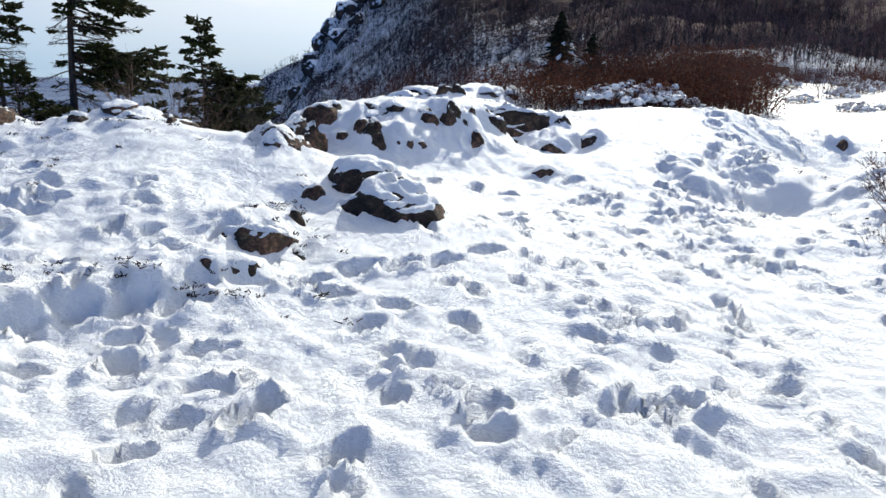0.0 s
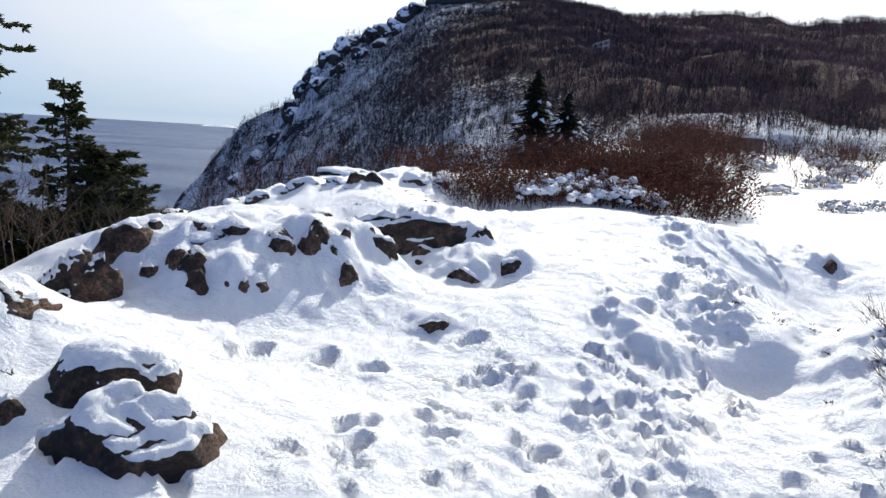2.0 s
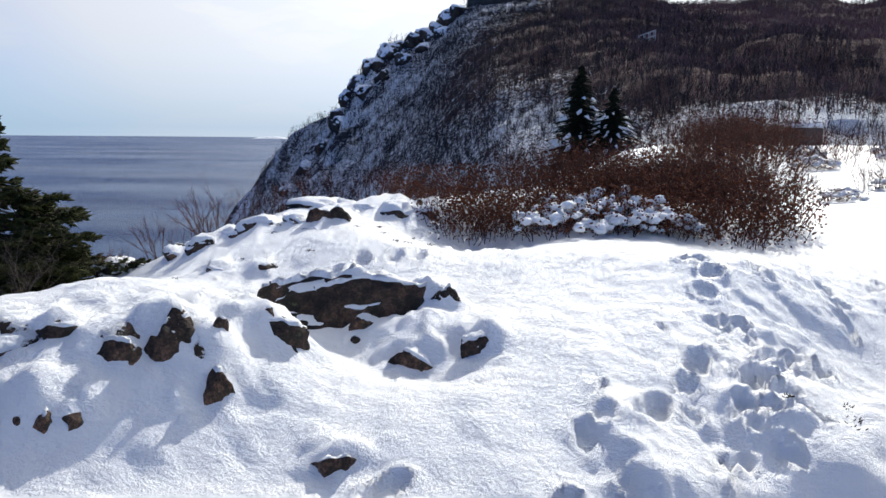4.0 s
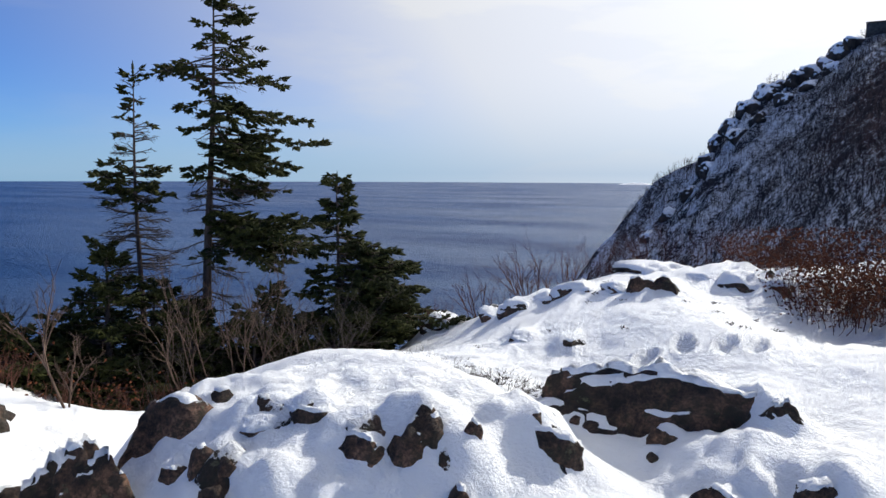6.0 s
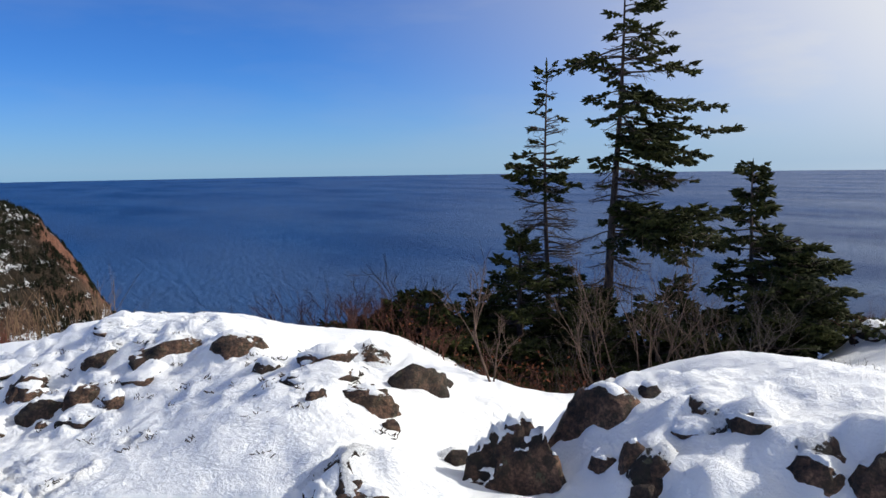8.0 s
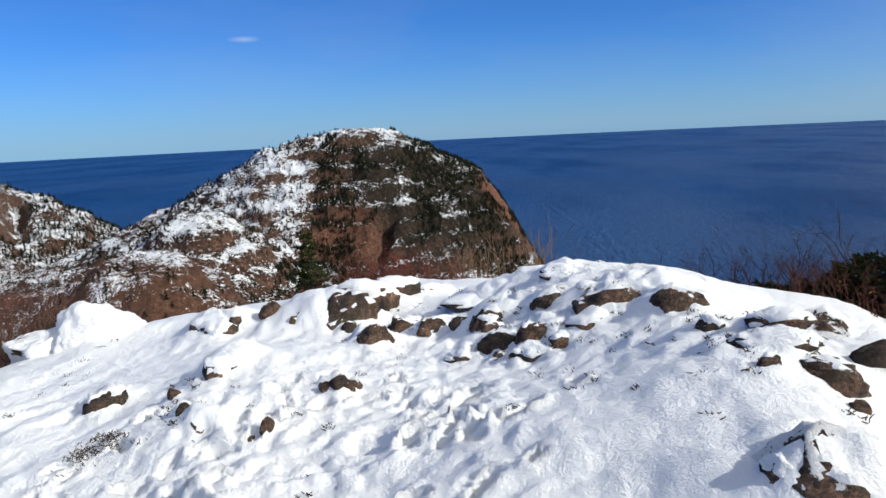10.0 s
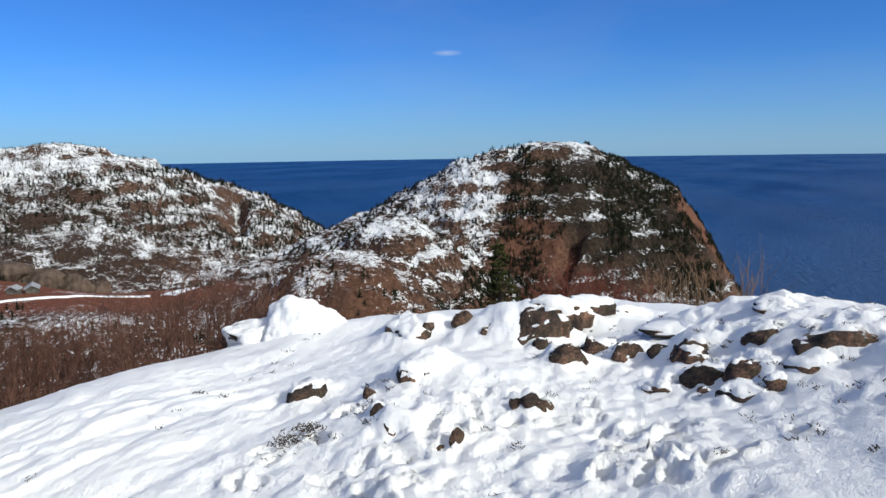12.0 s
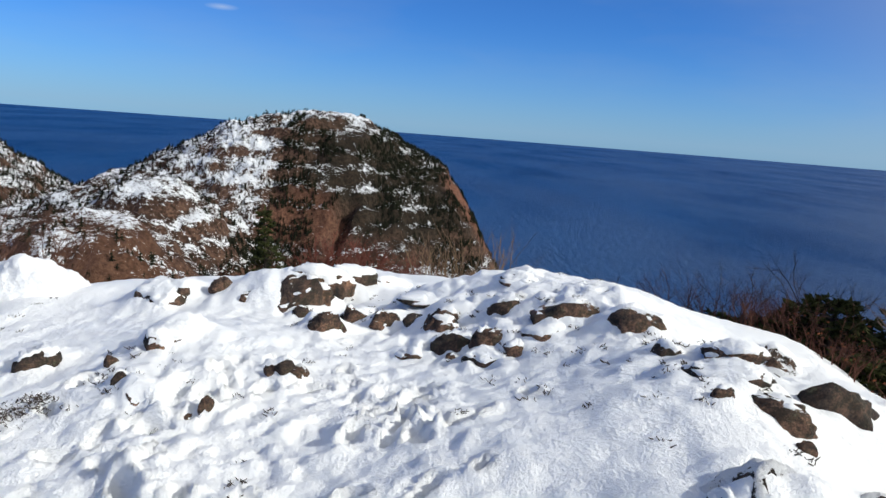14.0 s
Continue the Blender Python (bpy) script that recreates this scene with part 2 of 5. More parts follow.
TWIG = plain_material("bare grey brown twigs", (0.05, 0.032, 0.024), (0.17, 0.115, 0.088), 9, 0.9, 0.0)
DEAD = plain_material("dead grey twigs", (0.030, 0.024, 0.021), (0.105, 0.085, 0.075), 9, 0.9, 0.0)
RED_TWIG = plain_material("red brown twigs", (0.036, 0.017, 0.012), (0.145, 0.062, 0.045), 5, 0.85, 0.0)
RED_STEM = plain_material("bright red stems", (0.055, 0.018, 0.014), (0.19, 0.058, 0.040), 5, 0.85, 0.0)
RUST = plain_material("rust red leaves", (0.055, 0.017, 0.009), (0.19, 0.065, 0.030), 7, 0.85, 0.0)
HEATH = plain_material("dark red brown stems", (0.045, 0.024, 0.018), (0.17, 0.088, 0.064), 6, 0.9, 0.0)
STRAW = plain_material("dry straw stalks", (0.10, 0.062, 0.036), (0.26, 0.17, 0.105), 9, 0.9, 0.0)
WOOD_FAR = plain_material("far bare wood", (0.022, 0.018, 0.019), (0.085, 0.068, 0.068), 0.12, 0.95, 0.0)
FIR_FAR = plain_material("far dark firs", (0.004, 0.006, 0.004), (0.018, 0.020, 0.010), 0.3, 0.95, 0.0)
WALL = plain_material("old grey stone wall", (0.05, 0.048, 0.043), (0.13, 0.12, 0.11), 1.2, 0.9, 0.6, 0.1)
CLIFF = plain_material("dark far rock", (0.016, 0.013, 0.011), (0.13, 0.095, 0.075), 0.5, 0.9, 0.8, 0.3, (1, 1, 0.3))
ORANGE = plain_material("ochre painted boards", (0.50, 0.24, 0.06), (0.65, 0.34, 0.10), 2.0, 0.7, 0.1)
SLATE = plain_material("grey roofing", (0.20, 0.21, 0.23), (0.34, 0.35, 0.37), 1.5, 0.7, 0.1)

# ---- the lie of the land ----


def lattice(x, y, seed):
    """Smooth value noise on a grid of unit squares."""
    xi, yi = np.floor(x), np.floor(y)
    fx, fy = x - xi, y - yi
    fx, fy = fx * fx * (3 - 2 * fx), fy * fy * (3 - 2 * fy)

    def h(a, c):
        v = np.sin(a * 127.1 + c * 311.7 + seed * 74.7) * 43758.5453
        return v - np.floor(v)
    return (h(xi, yi) * (1 - fx) + h(xi + 1, yi) * fx) * (1 - fy) + (h(xi, yi + 1) * (1 - fx) + h(xi + 1, yi + 1) * fx) * fy - 0.5


def rough_noise(x, y, size, octaves=4, seed=1, gain=0.5):
    z, a = 0.0, 1.0
    for k in range(octaves):
        c, s = math.cos(0.7 * k), math.sin(0.7 * k)
        z = z + a * lattice((x * c - y * s) / size + 13.7 * k, (x * s + y * c) / size - 7.3 * k, seed + k)
        size, a = size / 2.03, a * gain
    return z


def soft_clip(v, a, b, s=1.0):
    return a + s * np.logaddexp(0, (v - a) / s) - s * np.logaddexp(0, (v - b) / s)


def hump(x, y, cx, cy, rx, ry, height, turn=0.0, flat=1.0):
    c, s = math.cos(radians(turn)), math.sin(radians(turn))
    u, v = ((x - cx) * c + (y - cy) * s) / rx, (-(x - cx) * s + (y - cy) * c) / ry
    return height * np.exp(-((u * u + v * v) ** flat))


RIM = [(4, -40), (0.5, -9), (-1.0, -4), (-2.2, -1.7), (-3.8, -1.35), (-5.2, -1.0), (-6.8, -0.3), (-7.6, 1.4), (-7.5, 3.2), (-6.3, 4.6), (-5.3, 5.7), (-3.6, 6.9), (-2.85, 7.7), (-2.3, 8.5), (-1.85, 9.1),
       (-1.35, 9.65), (-0.85, 10.1), (-0.3, 10.7), (0.5, 11.1), (1.2, 11.6), (2.0, 12.6), (3.4, 16), (6, 24), (12, 46), (30, 80)]


def beyond_rim(x, y):
    """Signed distance outside the edge of the top: positive on the seaward side."""
    best, sign = np.full(np.shape(x), 1e9), np.ones(np.shape(x))
    for (ax, ay), (bx, by) in zip(RIM, RIM[1:]):
        dx, dy = bx - ax, by - ay
        t = np.clip(((x - ax) * dx + (y - ay) * dy) / (dx * dx + dy * dy), 0, 1)
        d = np.hypot(x - ax - t * dx, y - ay - t * dy)
        side = np.where(dx * (y - ay) - dy * (x - ax) > 0, 1.0, -1.0)
        near = d < best - 1e-9
        best, sign = np.where(near, d, best), np.where(near, side, sign)
    return best * sign


HUMPS_FRONT = [(0.32, 6.5, 0.4, 0.5, -0.121), (1.1, 7.35, 0.45, 0.45, -0.213), (0.2, 8.5, 1.4, 0.8, -0.289), (-0.3, 10.4, 1.6, 1, -0.101), (2.2, 8.1, 0.8, 0.8, -0.051), (1.6, 4.6, 1.2, 1.2, -0.149), (1, 5.9, 0.9, 0.6, -0.082), (3.6, 10.3, 1.6, 1.2, -0.156), (4, 8, 1, 1, -0.382), (3.9, 5.6, 0.9, 1.6, 0.020), (2.7, 6.3, 0.7, 0.8, -0.348), (1.4, 7.1, 0.9, 0.35, 0.003), (3.75, 7.4, 0.6, 0.6, -0.190), (3.35, 8.55, 0.85, 0.7, 0.300), (6, 9, 2, 2, -0.183)]
HUMPS_LEFT = [(-2.4, 5.6, 0.9, 0.8, 0.373), (-3.9, 5.3, 1, 0.8, 0.327), (-1.3, 3.9, 1, 0.8, 0.041), (-5.7, 2.8, 1, 1, 0.207), (-3.6, 2.6, 1.2, 1, 0.300), (-1.6, 9.2, 0.9, 0.9, -0.355), (-1.9, 7.2, 0.7, 0.6, -0.547), (-5.8, 1.2, 1.2, 1.2, 0.190), (-3, 0, 1.5, 1.5, 0.303), (-0.2, 4.6, 0.6, 0.5, 0.099), (-1.2, 5.1, 0.8, 0.6, 0.280), (-3.6, 10.3, 1.4, 1.1, -0.442), (-2.9, 7.2, 0.6, 0.6, -0.055), (-3.2, 9, 1.2, 1.2, -0.651), (-3.5, 7.9, 0.9, 0.9, -0.573), (-2, 10, 0.7, 0.6, -0.158), (-5.5, 0.55, 0.75, 0.55, 0.071)]
HUMPS_SMALL = [(1.7, 9, 0.9, 0.9, 0.031), (3, 9.6, 1, 0.9, -0.009), (4.6, 10.9, 1.4, 1.2, -0.131), (6.5, 12, 1.6, 1.3, -0.124), (-1.9, 6.1, 0.7, 0.6, -0.293), (-3, 6, 0.7, 0.6, -0.230), (-3.2, 4.2, 0.9, 0.8, 0.031), (-4.8, 4.6, 0.9, 0.8, 0.252), (-4.6, 1.6, 1, 0.9, 0.013), (-4.4, -0.2, 1, 0.8, 0.105), (-6.8, 2.4, 0.9, 1.2, -0.094), (-1.2, 7.4, 0.6, 0.6, -0.039), (-0.9, 8.3, 0.8, 0.7, 0.042), (1.4, 10.2, 0.8, 0.8, -0.257), (-2, 4.4, 0.8, 0.8, 0.182), (-6.3, 4, 0.8, 0.7, -0.116), (-2.3, 8.3, 0.8, 0.8, 0.128), (-5, 3.3, 0.8, 0.7, -0.075), (0.5, 5.2, 0.8, 0.7, -0.025), (0.3, 3.5, 0.9, 0.9, 0.040), (1.9, 5.6, 0.8, 0.8, -0.017), (0.5, 5.2, 0.8, 0.7, -0.025), (0.3, 3.5, 0.9, 0.9, 0.040), (1.9, 5.6, 0.8, 0.8, -0.017)]


def ground_z(x, y):
    """The large form of the snowy top, without footprints."""
    x, y = np.asarray(x, float), np.asarray(y, float)
    z = 0.05 - 0.021 * soft_clip(x, -8, 10) + 0.147 * soft_clip(y, 0, 11)
    for cx, cy, rx, ry, h in HUMPS_FRONT + HUMPS_LEFT + HUMPS_SMALL:
        z = z + hump(x, y, cx, cy, rx, ry, h)
    z = z + hump(x, y, -0.6, 6.78, 1.08, 0.80, 0.35, 0, 2.4) + hump(x, y, 0.33, 6.62, 0.36, 0.48, 0.04, 0, 2.2) - hump(x, y, 0.5, 7.42, 0.6, 0.24, 0.09) + hump(x, y, 1.15, 7.55, 0.42, 0.42, 0.09, 0, 2.2)
    z = z + 0.03 * np.logaddexp(0, (y - 13) / 2.0) * 2.0 - 0.16 * np.logaddexp(0, (y - 36) / 4.0) * 4.0
    z = z - hump(x, y, 4.6, 15.0, 2.4, 2.6, 0.45)
    s = beyond_rim(x, y)
    s = s + 0.5 * rough_noise(x, y, 2.0, 3, 21)
    z = z - 0.50 * np.logaddexp(0, (s - 0.2) / 0.3) * 0.3 - 0.55 * np.logaddexp(0, (s - 5) / 1.5) * 1.5
    return z


def grid_mesh(name, xs, ys, height, material_, smooth=True):
    gx, gy = np.meshgrid(xs, ys)
    gz = height(gx, gy)
    v = np.stack([gx.ravel(), gy.ravel(), gz.ravel()], -1)
    nx, ny = len(xs), len(ys)
    i = (np.arange(ny - 1)[:, None] * nx + np.arange(nx - 1)[None]).ravel()
    f = np.stack([i, i + 1, i + 1 + nx, i + nx], -1)
    me = bpy.data.meshes.new(name)
    me.vertices.add(len(v))
    me.vertices.foreach_set("co", v.ravel())
    me.loops.add(f.size)
    me.loops.foreach_set("vertex_index", f.ravel())
    me.polygons.add(len(f))
    me.polygons.foreach_set("loop_start", np.arange(0, f.size, 4))
    me.polygons.foreach_set("use_smooth", np.full(len(f), smooth))
    me.update(calc_edges=True)
    me.materials.append(material_)
    return new(name, me)


def spaced(lo, hi, fine_lo, fine_hi, fine, grow=1.12, coarse=6.0):
    """Coordinates that are fine in the middle and widen outwards."""
    mid = list(np.arange(fine_lo, fine_hi, fine))
    up, d = [mid[-1]], fine
    while up[-1] < hi:
        d = min(d * grow, coarse)
        up.append(up[-1] + d)
    down, d = [mid[0]], fine
    while down[-1] > lo:
        d = min(d * grow, coarse)
        down.append(down[-1] - d)
    return np.array(down[:0:-1] + mid + up[1:])


def step(x, y, ax, ay, bx, by, height, fall, edge=0.03):
    """A low snow ledge along a line: a sharp rise to its left that fades away behind."""
    dx, dy = bx - ax, by - ay
    n = math.hypot(dx, dy)
    t = ((x - ax) * dx + (y - ay) * dy) / n
    d = (dx * (y - ay) - dy * (x - ax)) / n + 0.05 * rough_noise(x, y, 0.25, 3, 31)
    ends = 1 / (1 + np.exp(np.clip(-t / 0.07, -40, 40))) / (1 + np.exp(np.clip((t - n) / 0.07, -40, 40)))
    return height * ends / (1 + np.exp(-np.clip(d / edge, -40, 40))) * np.exp(-np.maximum(d, 0) / fall)


PATH_LINE = [(0.7, -1.0), (1.0, 2.5), (1.4, 4.4), (2.0, 5.4), (2.9, 6.5), (3.7, 7.6), (4.6, 9.6), (6.0, 12.5), (9.0, 20.0), (12.0, 28.0)]


def off_path(x, y):
    best = np.full(np.shape(x), 1e9)
    for (ax, ay), (bx, by) in zip(PATH_LINE, PATH_LINE[1:]):
        dx, dy = bx - ax, by - ay
        t = np.clip(((x - ax) * dx + (y - ay) * dy) / (dx * dx + dy * dy), 0, 1)
        best = np.minimum(best, np.hypot(x - ax - t * dx, y - ay - t * dy))
    return best


def footprints():
    """Place, heading, length, width and depth of every tread in the snow."""
    rng = np.random.RandomState(4)
    out = []
    # separate treads beside the path
    for x, y, a in [(-0.10, 5.55, 60), (0.23, 5.66, 75), (0.48, 5.64, 20), (1.03, 6.11, 40), (0.41, 4.95, 70), (0.49, 4.80, 60), (0.85, 5.00, 30), (1.30, 5.56, 80),
                    (1.82, 5.55, 60), (1.20, 5.05, 90), (1.30, 4.96, 50), (1.62, 5.40, 30), (1.11, 5.70, 10), (2.13, 5.71, 20)]:
        out.append((x, y, a, 0.20, 0.10, 0.055))
    for x, y, a in [(-1.20, 2.66, 130), (-1.52, 2.54, 10), (-0.97, 2.12, 20), (0.18, 2.31, 5), (0.10, 3.09, 120), (-0.21, 3.26, 160), (-0.50, 3.34, 10), (-0.32, 3.05, 50),
                    (-0.62, 2.35, 60), (-0.30, 2.15, 50)]:
        out.append((x, y, a, 0.21, 0.11, 0.055))
    # a narrow trail along the foot of the slab
    for k in range(12):
        out.append((-2.2 + 0.22 * k, 2.55 + 0.13 * k + rng.normal(0, .05), rng.uniform(10, 50), 0.24, 0.11, 0.05))
    # a line of treads that climbs the plateau, and one over the upper shelf
    for k in range(7):
        out.append((2.2 + 0.28 * k + rng.normal(0, .05), 6.75 + 0.22 * k + rng.normal(0, .08), rng.uniform(20, 90), 0.26, 0.13, 0.07))
    for k in range(9):
        out.append((0.3 + 0.2 * k + rng.normal(0, .04), 8.9 + 0.11 * k + rng.normal(0, .06), rng.uniform(60, 120), 0.24, 0.12, 0.05))
    # the trodden way
    for k in range(320):
        i = rng.randint(1, 6)
        (ax, ay), (bx, by) = PATH_LINE[i - 1], PATH_LINE[i]
        t = rng.uniform()
        w = 0.75 if i < 4 else 0.5
        out.append((ax + (bx - ax) * t + rng.normal(0, w), ay + (by - ay) * t + rng.normal(0, w * 0.5), rng.uniform(30, 150), rng.uniform(.09, .20), rng.uniform(.05, .10), rng.uniform(.012, .040)))
    # treads on the snow between path and rocks on the seaward side
    for k in range(60):
        out.append((rng.uniform(-3.2, 0.2), rng.choice((rng.uniform(1.6, 2.9), rng.uniform(1.6, 2.9), rng.uniform(3.6, 4.6))), rng.uniform(0, 180), rng.uniform(.12, .22), rng.uniform(.07, .11), rng.uniform(.02, .05)))
    for k in range(46):
        out.append((rng.uniform(-3.4, -0.9), rng.uniform(2.6, 4.2), rng.uniform(0, 180), rng.uniform(.12, .22), rng.uniform(.07, .12), rng.uniform(.02, .055)))
    # and on the slab across the path
    for k in range(22):
        out.append((rng.uniform(2.0, 4.6), rng.uniform(6.8, 9.4), rng.uniform(0, 180), rng.uniform(.18, .26), rng.uniform(.09, .13), rng.uniform(.02, .05)))
    return out


def icy(x, y):
    """Near 1 on the smooth icy stretch of the path."""
    t = np.clip(((x - 2.95) * 1.35 + (y - 6.0) * 2.2) / (1.35 ** 2 + 2.2 ** 2), 0, 1)
    return np.exp(-(np.hypot(x - 2.95 - 1.35 * t, y - 6.0 - 2.2 * t) / 0.36) ** 4)


TREADS = [q for q in footprints() if icy(q[0], q[1]) < 0.3]


# rocks: place, width, height, turn, share of snow on top
ROCKS_MOUND = [
    (-1.07, 6.24, 0.37, 0.23, 50, 0.15), (-0.92, 6.42, 0.11, 0.07, 46, 0.3), (-0.68, 6.06, 0.12, 0.10, 48, 0.2), (-0.55, 6.07, 0.12, 0.11, 46, 0.2), (-0.55, 5.98, 0.19, 0.17, 47, 0.15), (-0.83, 6.04, 0.10, 0.08, 50, 0.1), (-0.64, 6.34, 0.21, 0.05, 43, 0.45), (-0.43, 6.42, 0.16, 0.08, 39, 0.45), (-0.32, 6.04, 0.17, 0.10, 43, 0.2), (-0.14, 6.39, 0.19, 0.11, 35, 0.35), (0.02, 6.52, 0.22, 0.20, 31, 0.3), (0.02, 6.47, 0.16, 0.14, 31, 0.35), (0.21, 6.61, 0.08, 0.07, 27, 0.3), (0.40, 6.89, 0.26, 0.15, 21, 0.35), (0.22, 6.44, 0.22, 0.18, 28, 0.25), (1.06, 7.35, 0.35, 0.15, 7, 0.4)]
ROCKS_SHELF = [
    (1.18, 7.86, 0.21, 0.16, 4, 0.3), (0.36, 6.90, 0.06, 0.04, 22, 0.3), (0.25, 7.70, 0.10, 0.06, 19, 0.1), (0.69, 7.52, 0.08, 0.05, 13, 0.1), (0.71, 7.63, 0.13, 0.09, 12, 0.1), (-0.64, 9.00, 0.17, 0.07, 23, 0.5), (-0.28, 8.97, 0.17, 0.08, 20, 0.2), (-0.38, 5.99, 0.04, 0.04, 45, 0), (-0.19, 6.07, 0.11, 0.05, 40, 0.1)]
ROCKS_BROW = [
    (-2.22, 10.55, 0.34, 0.18, 30, 0.75), (-0.88, 9.98, 0.31, 0.12, 22, 0.45), (-0.56, 9.99, 0.41, 0.10, 19, 0.55), (-1.06, 9.79, 0.24, 0.12, 24, 0.55), (-1.39, 10.04, 0.21, 0.11, 26, 0.6), (-0.05, 9.95, 0.21, 0.15, 15, 0.3), (0.11, 10.06, 0.27, 0.14, 13, 0.25), (-0.24, 9.99, 0.22, 0.09, 16, 0.6), (0.25, 10.64, 0.31, 0.09, 11, 0.6), (0.57, 10.71, 0.51, 0.20, 8, 0.5), (0.90, 10.83, 0.40, 0.18, 5, 0.55), (-0.31, 11.35, 0.62, 0.12, 14, 0.6)]
ROCKS_RIDGE = [
    (-2.51, 6.12, 0.38, 0.17, 60, 0.15), (-3.45, 6.30, 0.20, 0.11, 64, 0.2), (-2.38, 5.52, 0.27, 0.06, 67, 0.4), (-2.19, 5.41, 0.35, 0.06, 67, 0.35), (-1.95, 5.51, 0.32, 0.09, 64, 0.2), (-1.92, 5.28, 0.10, 0.05, 67, 0.2), (-2.57, 5.25, 0.17, 0.07, 72, 0.4), (-1.67, 5.53, 0.07, 0.06, 62, 0), (-1.07, 5.11, 0.27, 0.10, 64, 0.3), (-1.50, 5.78, 0.11, 0.08, 56, 0.05), (-3.13, 5.25, 0.30, 0.17, 74, 0.12), (-3.50, 4.98, 0.48, 0.15, 78, 0.12), (-3.88, 4.60, 0.24, 0.10, 83, 0.3), (-3.36, 4.78, 0.27, 0.11, 80, 0.5), (-4.39, 4.75, 0.27, 0.07, 82, 0.5)]
ROCKS_FAR_HEAP = [
    (-4.76, 4.12, 0.48, 0.05, 89, 0.5), (-4.02, 4.18, 0.25, 0.14, 88, 0.3), (-3.95, 4.18, 0.24, 0.10, 88, 0.3), (-3.59, 4.24, 0.28, 0.12, 87, 0.2), (-3.46, 4.45, 0.25, 0.14, 84, 0.2), (-3.31, 4.61, 0.21, 0.09, 82, 0.3), (-3.33, 4.44, 0.30, 0.09, 84, 0.45), (-3.59, 3.96, 0.19, 0.06, 90, 0.4), (-3.46, 4.22, 0.12, 0.03, 87, 0.1), (-3.15, 3.22, 0.13, 0.08, 100, 0.2), (-3.17, 3.29, 0.08, 0.04, 99, 0.1), (-2.69, 2.88, 0.09, 0.08, 106, 0.1)]
ROCKS_FAR_END = [
    (-4.98, 2.87, 0.56, 0.34, 100, 0.3), (-5.38, 3.10, 0.57, 0.17, 98, 0.55), (-5.10, 3.05, 0.42, 0.13, 98, 0.35), (-5.83, 3.38, 0.41, 0.13, 95, 0.3), (-6.35, 3.72, 0.40, 0.08, 92, 0.5), (-4.08, 3.34, 0.26, 0.18, 97, 0.15), (-4.74, 3.07, 0.14, 0.11, 99, 0.2), (-4.63, 3.53, 0.20, 0.13, 94, 0.25), (-4.34, 3.74, 0.23, 0.13, 92, 0.2), (-4.22, 3.96, 0.13, 0.07, 90, 0.05), (-5.20, 2.35, 0.22, 0.13, 104, 0.1), (-4.94, 2.60, 0.13, 0.06, 103, 0.2)]
ROCKS_KNOLL = [
    (-5.08, 1.87, 0.41, 0.20, 107, 0.45), (-3.57, 2.42, 0.28, 0.14, 106, 0.75), (-3.30, 2.15, 0.08, 0.07, 110, 0.2), (-2.98, 2.31, 0.08, 0.08, 110, 0.1), (-2.84, 2.48, 0.18, 0.10, 108, 0.25), (-2.69, 2.77, 0.11, 0.05, 105, 0.1), (-2.63, 2.64, 0.09, 0.05, 107, 0.2), (-3.15, 3.16, 0.13, 0.07, 98, 0.2), (-3.12, 3.26, 0.08, 0.05, 97, 0.1), (-3.53, 1.59, 0.24, 0.14, 115, 0.5)]
ROCKS_WAYSIDE = [
    (-0.94, 3.77, 0.34, 0.15, 24, 0.35), (-0.81, 4.47, 0.16, 0.14, 18, 0.2), (-0.83, 4.11, 0.10, 0.09, 20, 0.2), (-1.08, 3.35, 0.09, 0.04, 30, 0.3), (-0.99, 3.40, 0.09, 0.05, 28, 0.4), (-0.90, 3.43, 0.09, 0.05, 26, 0.3), (0.80, 6.21, 0.17, 0.09, -5, 0.2), (4.50, 8.68, 0.18, 0.13, -29, 0.05), (1.42, 7.34, 0.18, 0.11, -10, 0.4), (-1.09, 4.99, 0.20, 0.09, 19, 0.45)]
ROCK_GROUPS = (ROCKS_MOUND, ROCKS_SHELF, ROCKS_BROW, ROCKS_RIDGE, ROCKS_FAR_HEAP, ROCKS_FAR_END, ROCKS_KNOLL, ROCKS_WAYSIDE)


def drifts():
    """Snow banked up behind and over every rock: place, half width, half depth, height and turn."""
    for rows in ROCK_GROUPS:
        for x, y, w, h, turn, cover in rows:
            a = radians(turn + 90)
            yield x + math.cos(a) * w * 0.46, y + math.sin(a) * w * 0.46, w * 0.80, w * 0.62, h * (0.5 + 0.6 * min(cover, 0.6)), turn


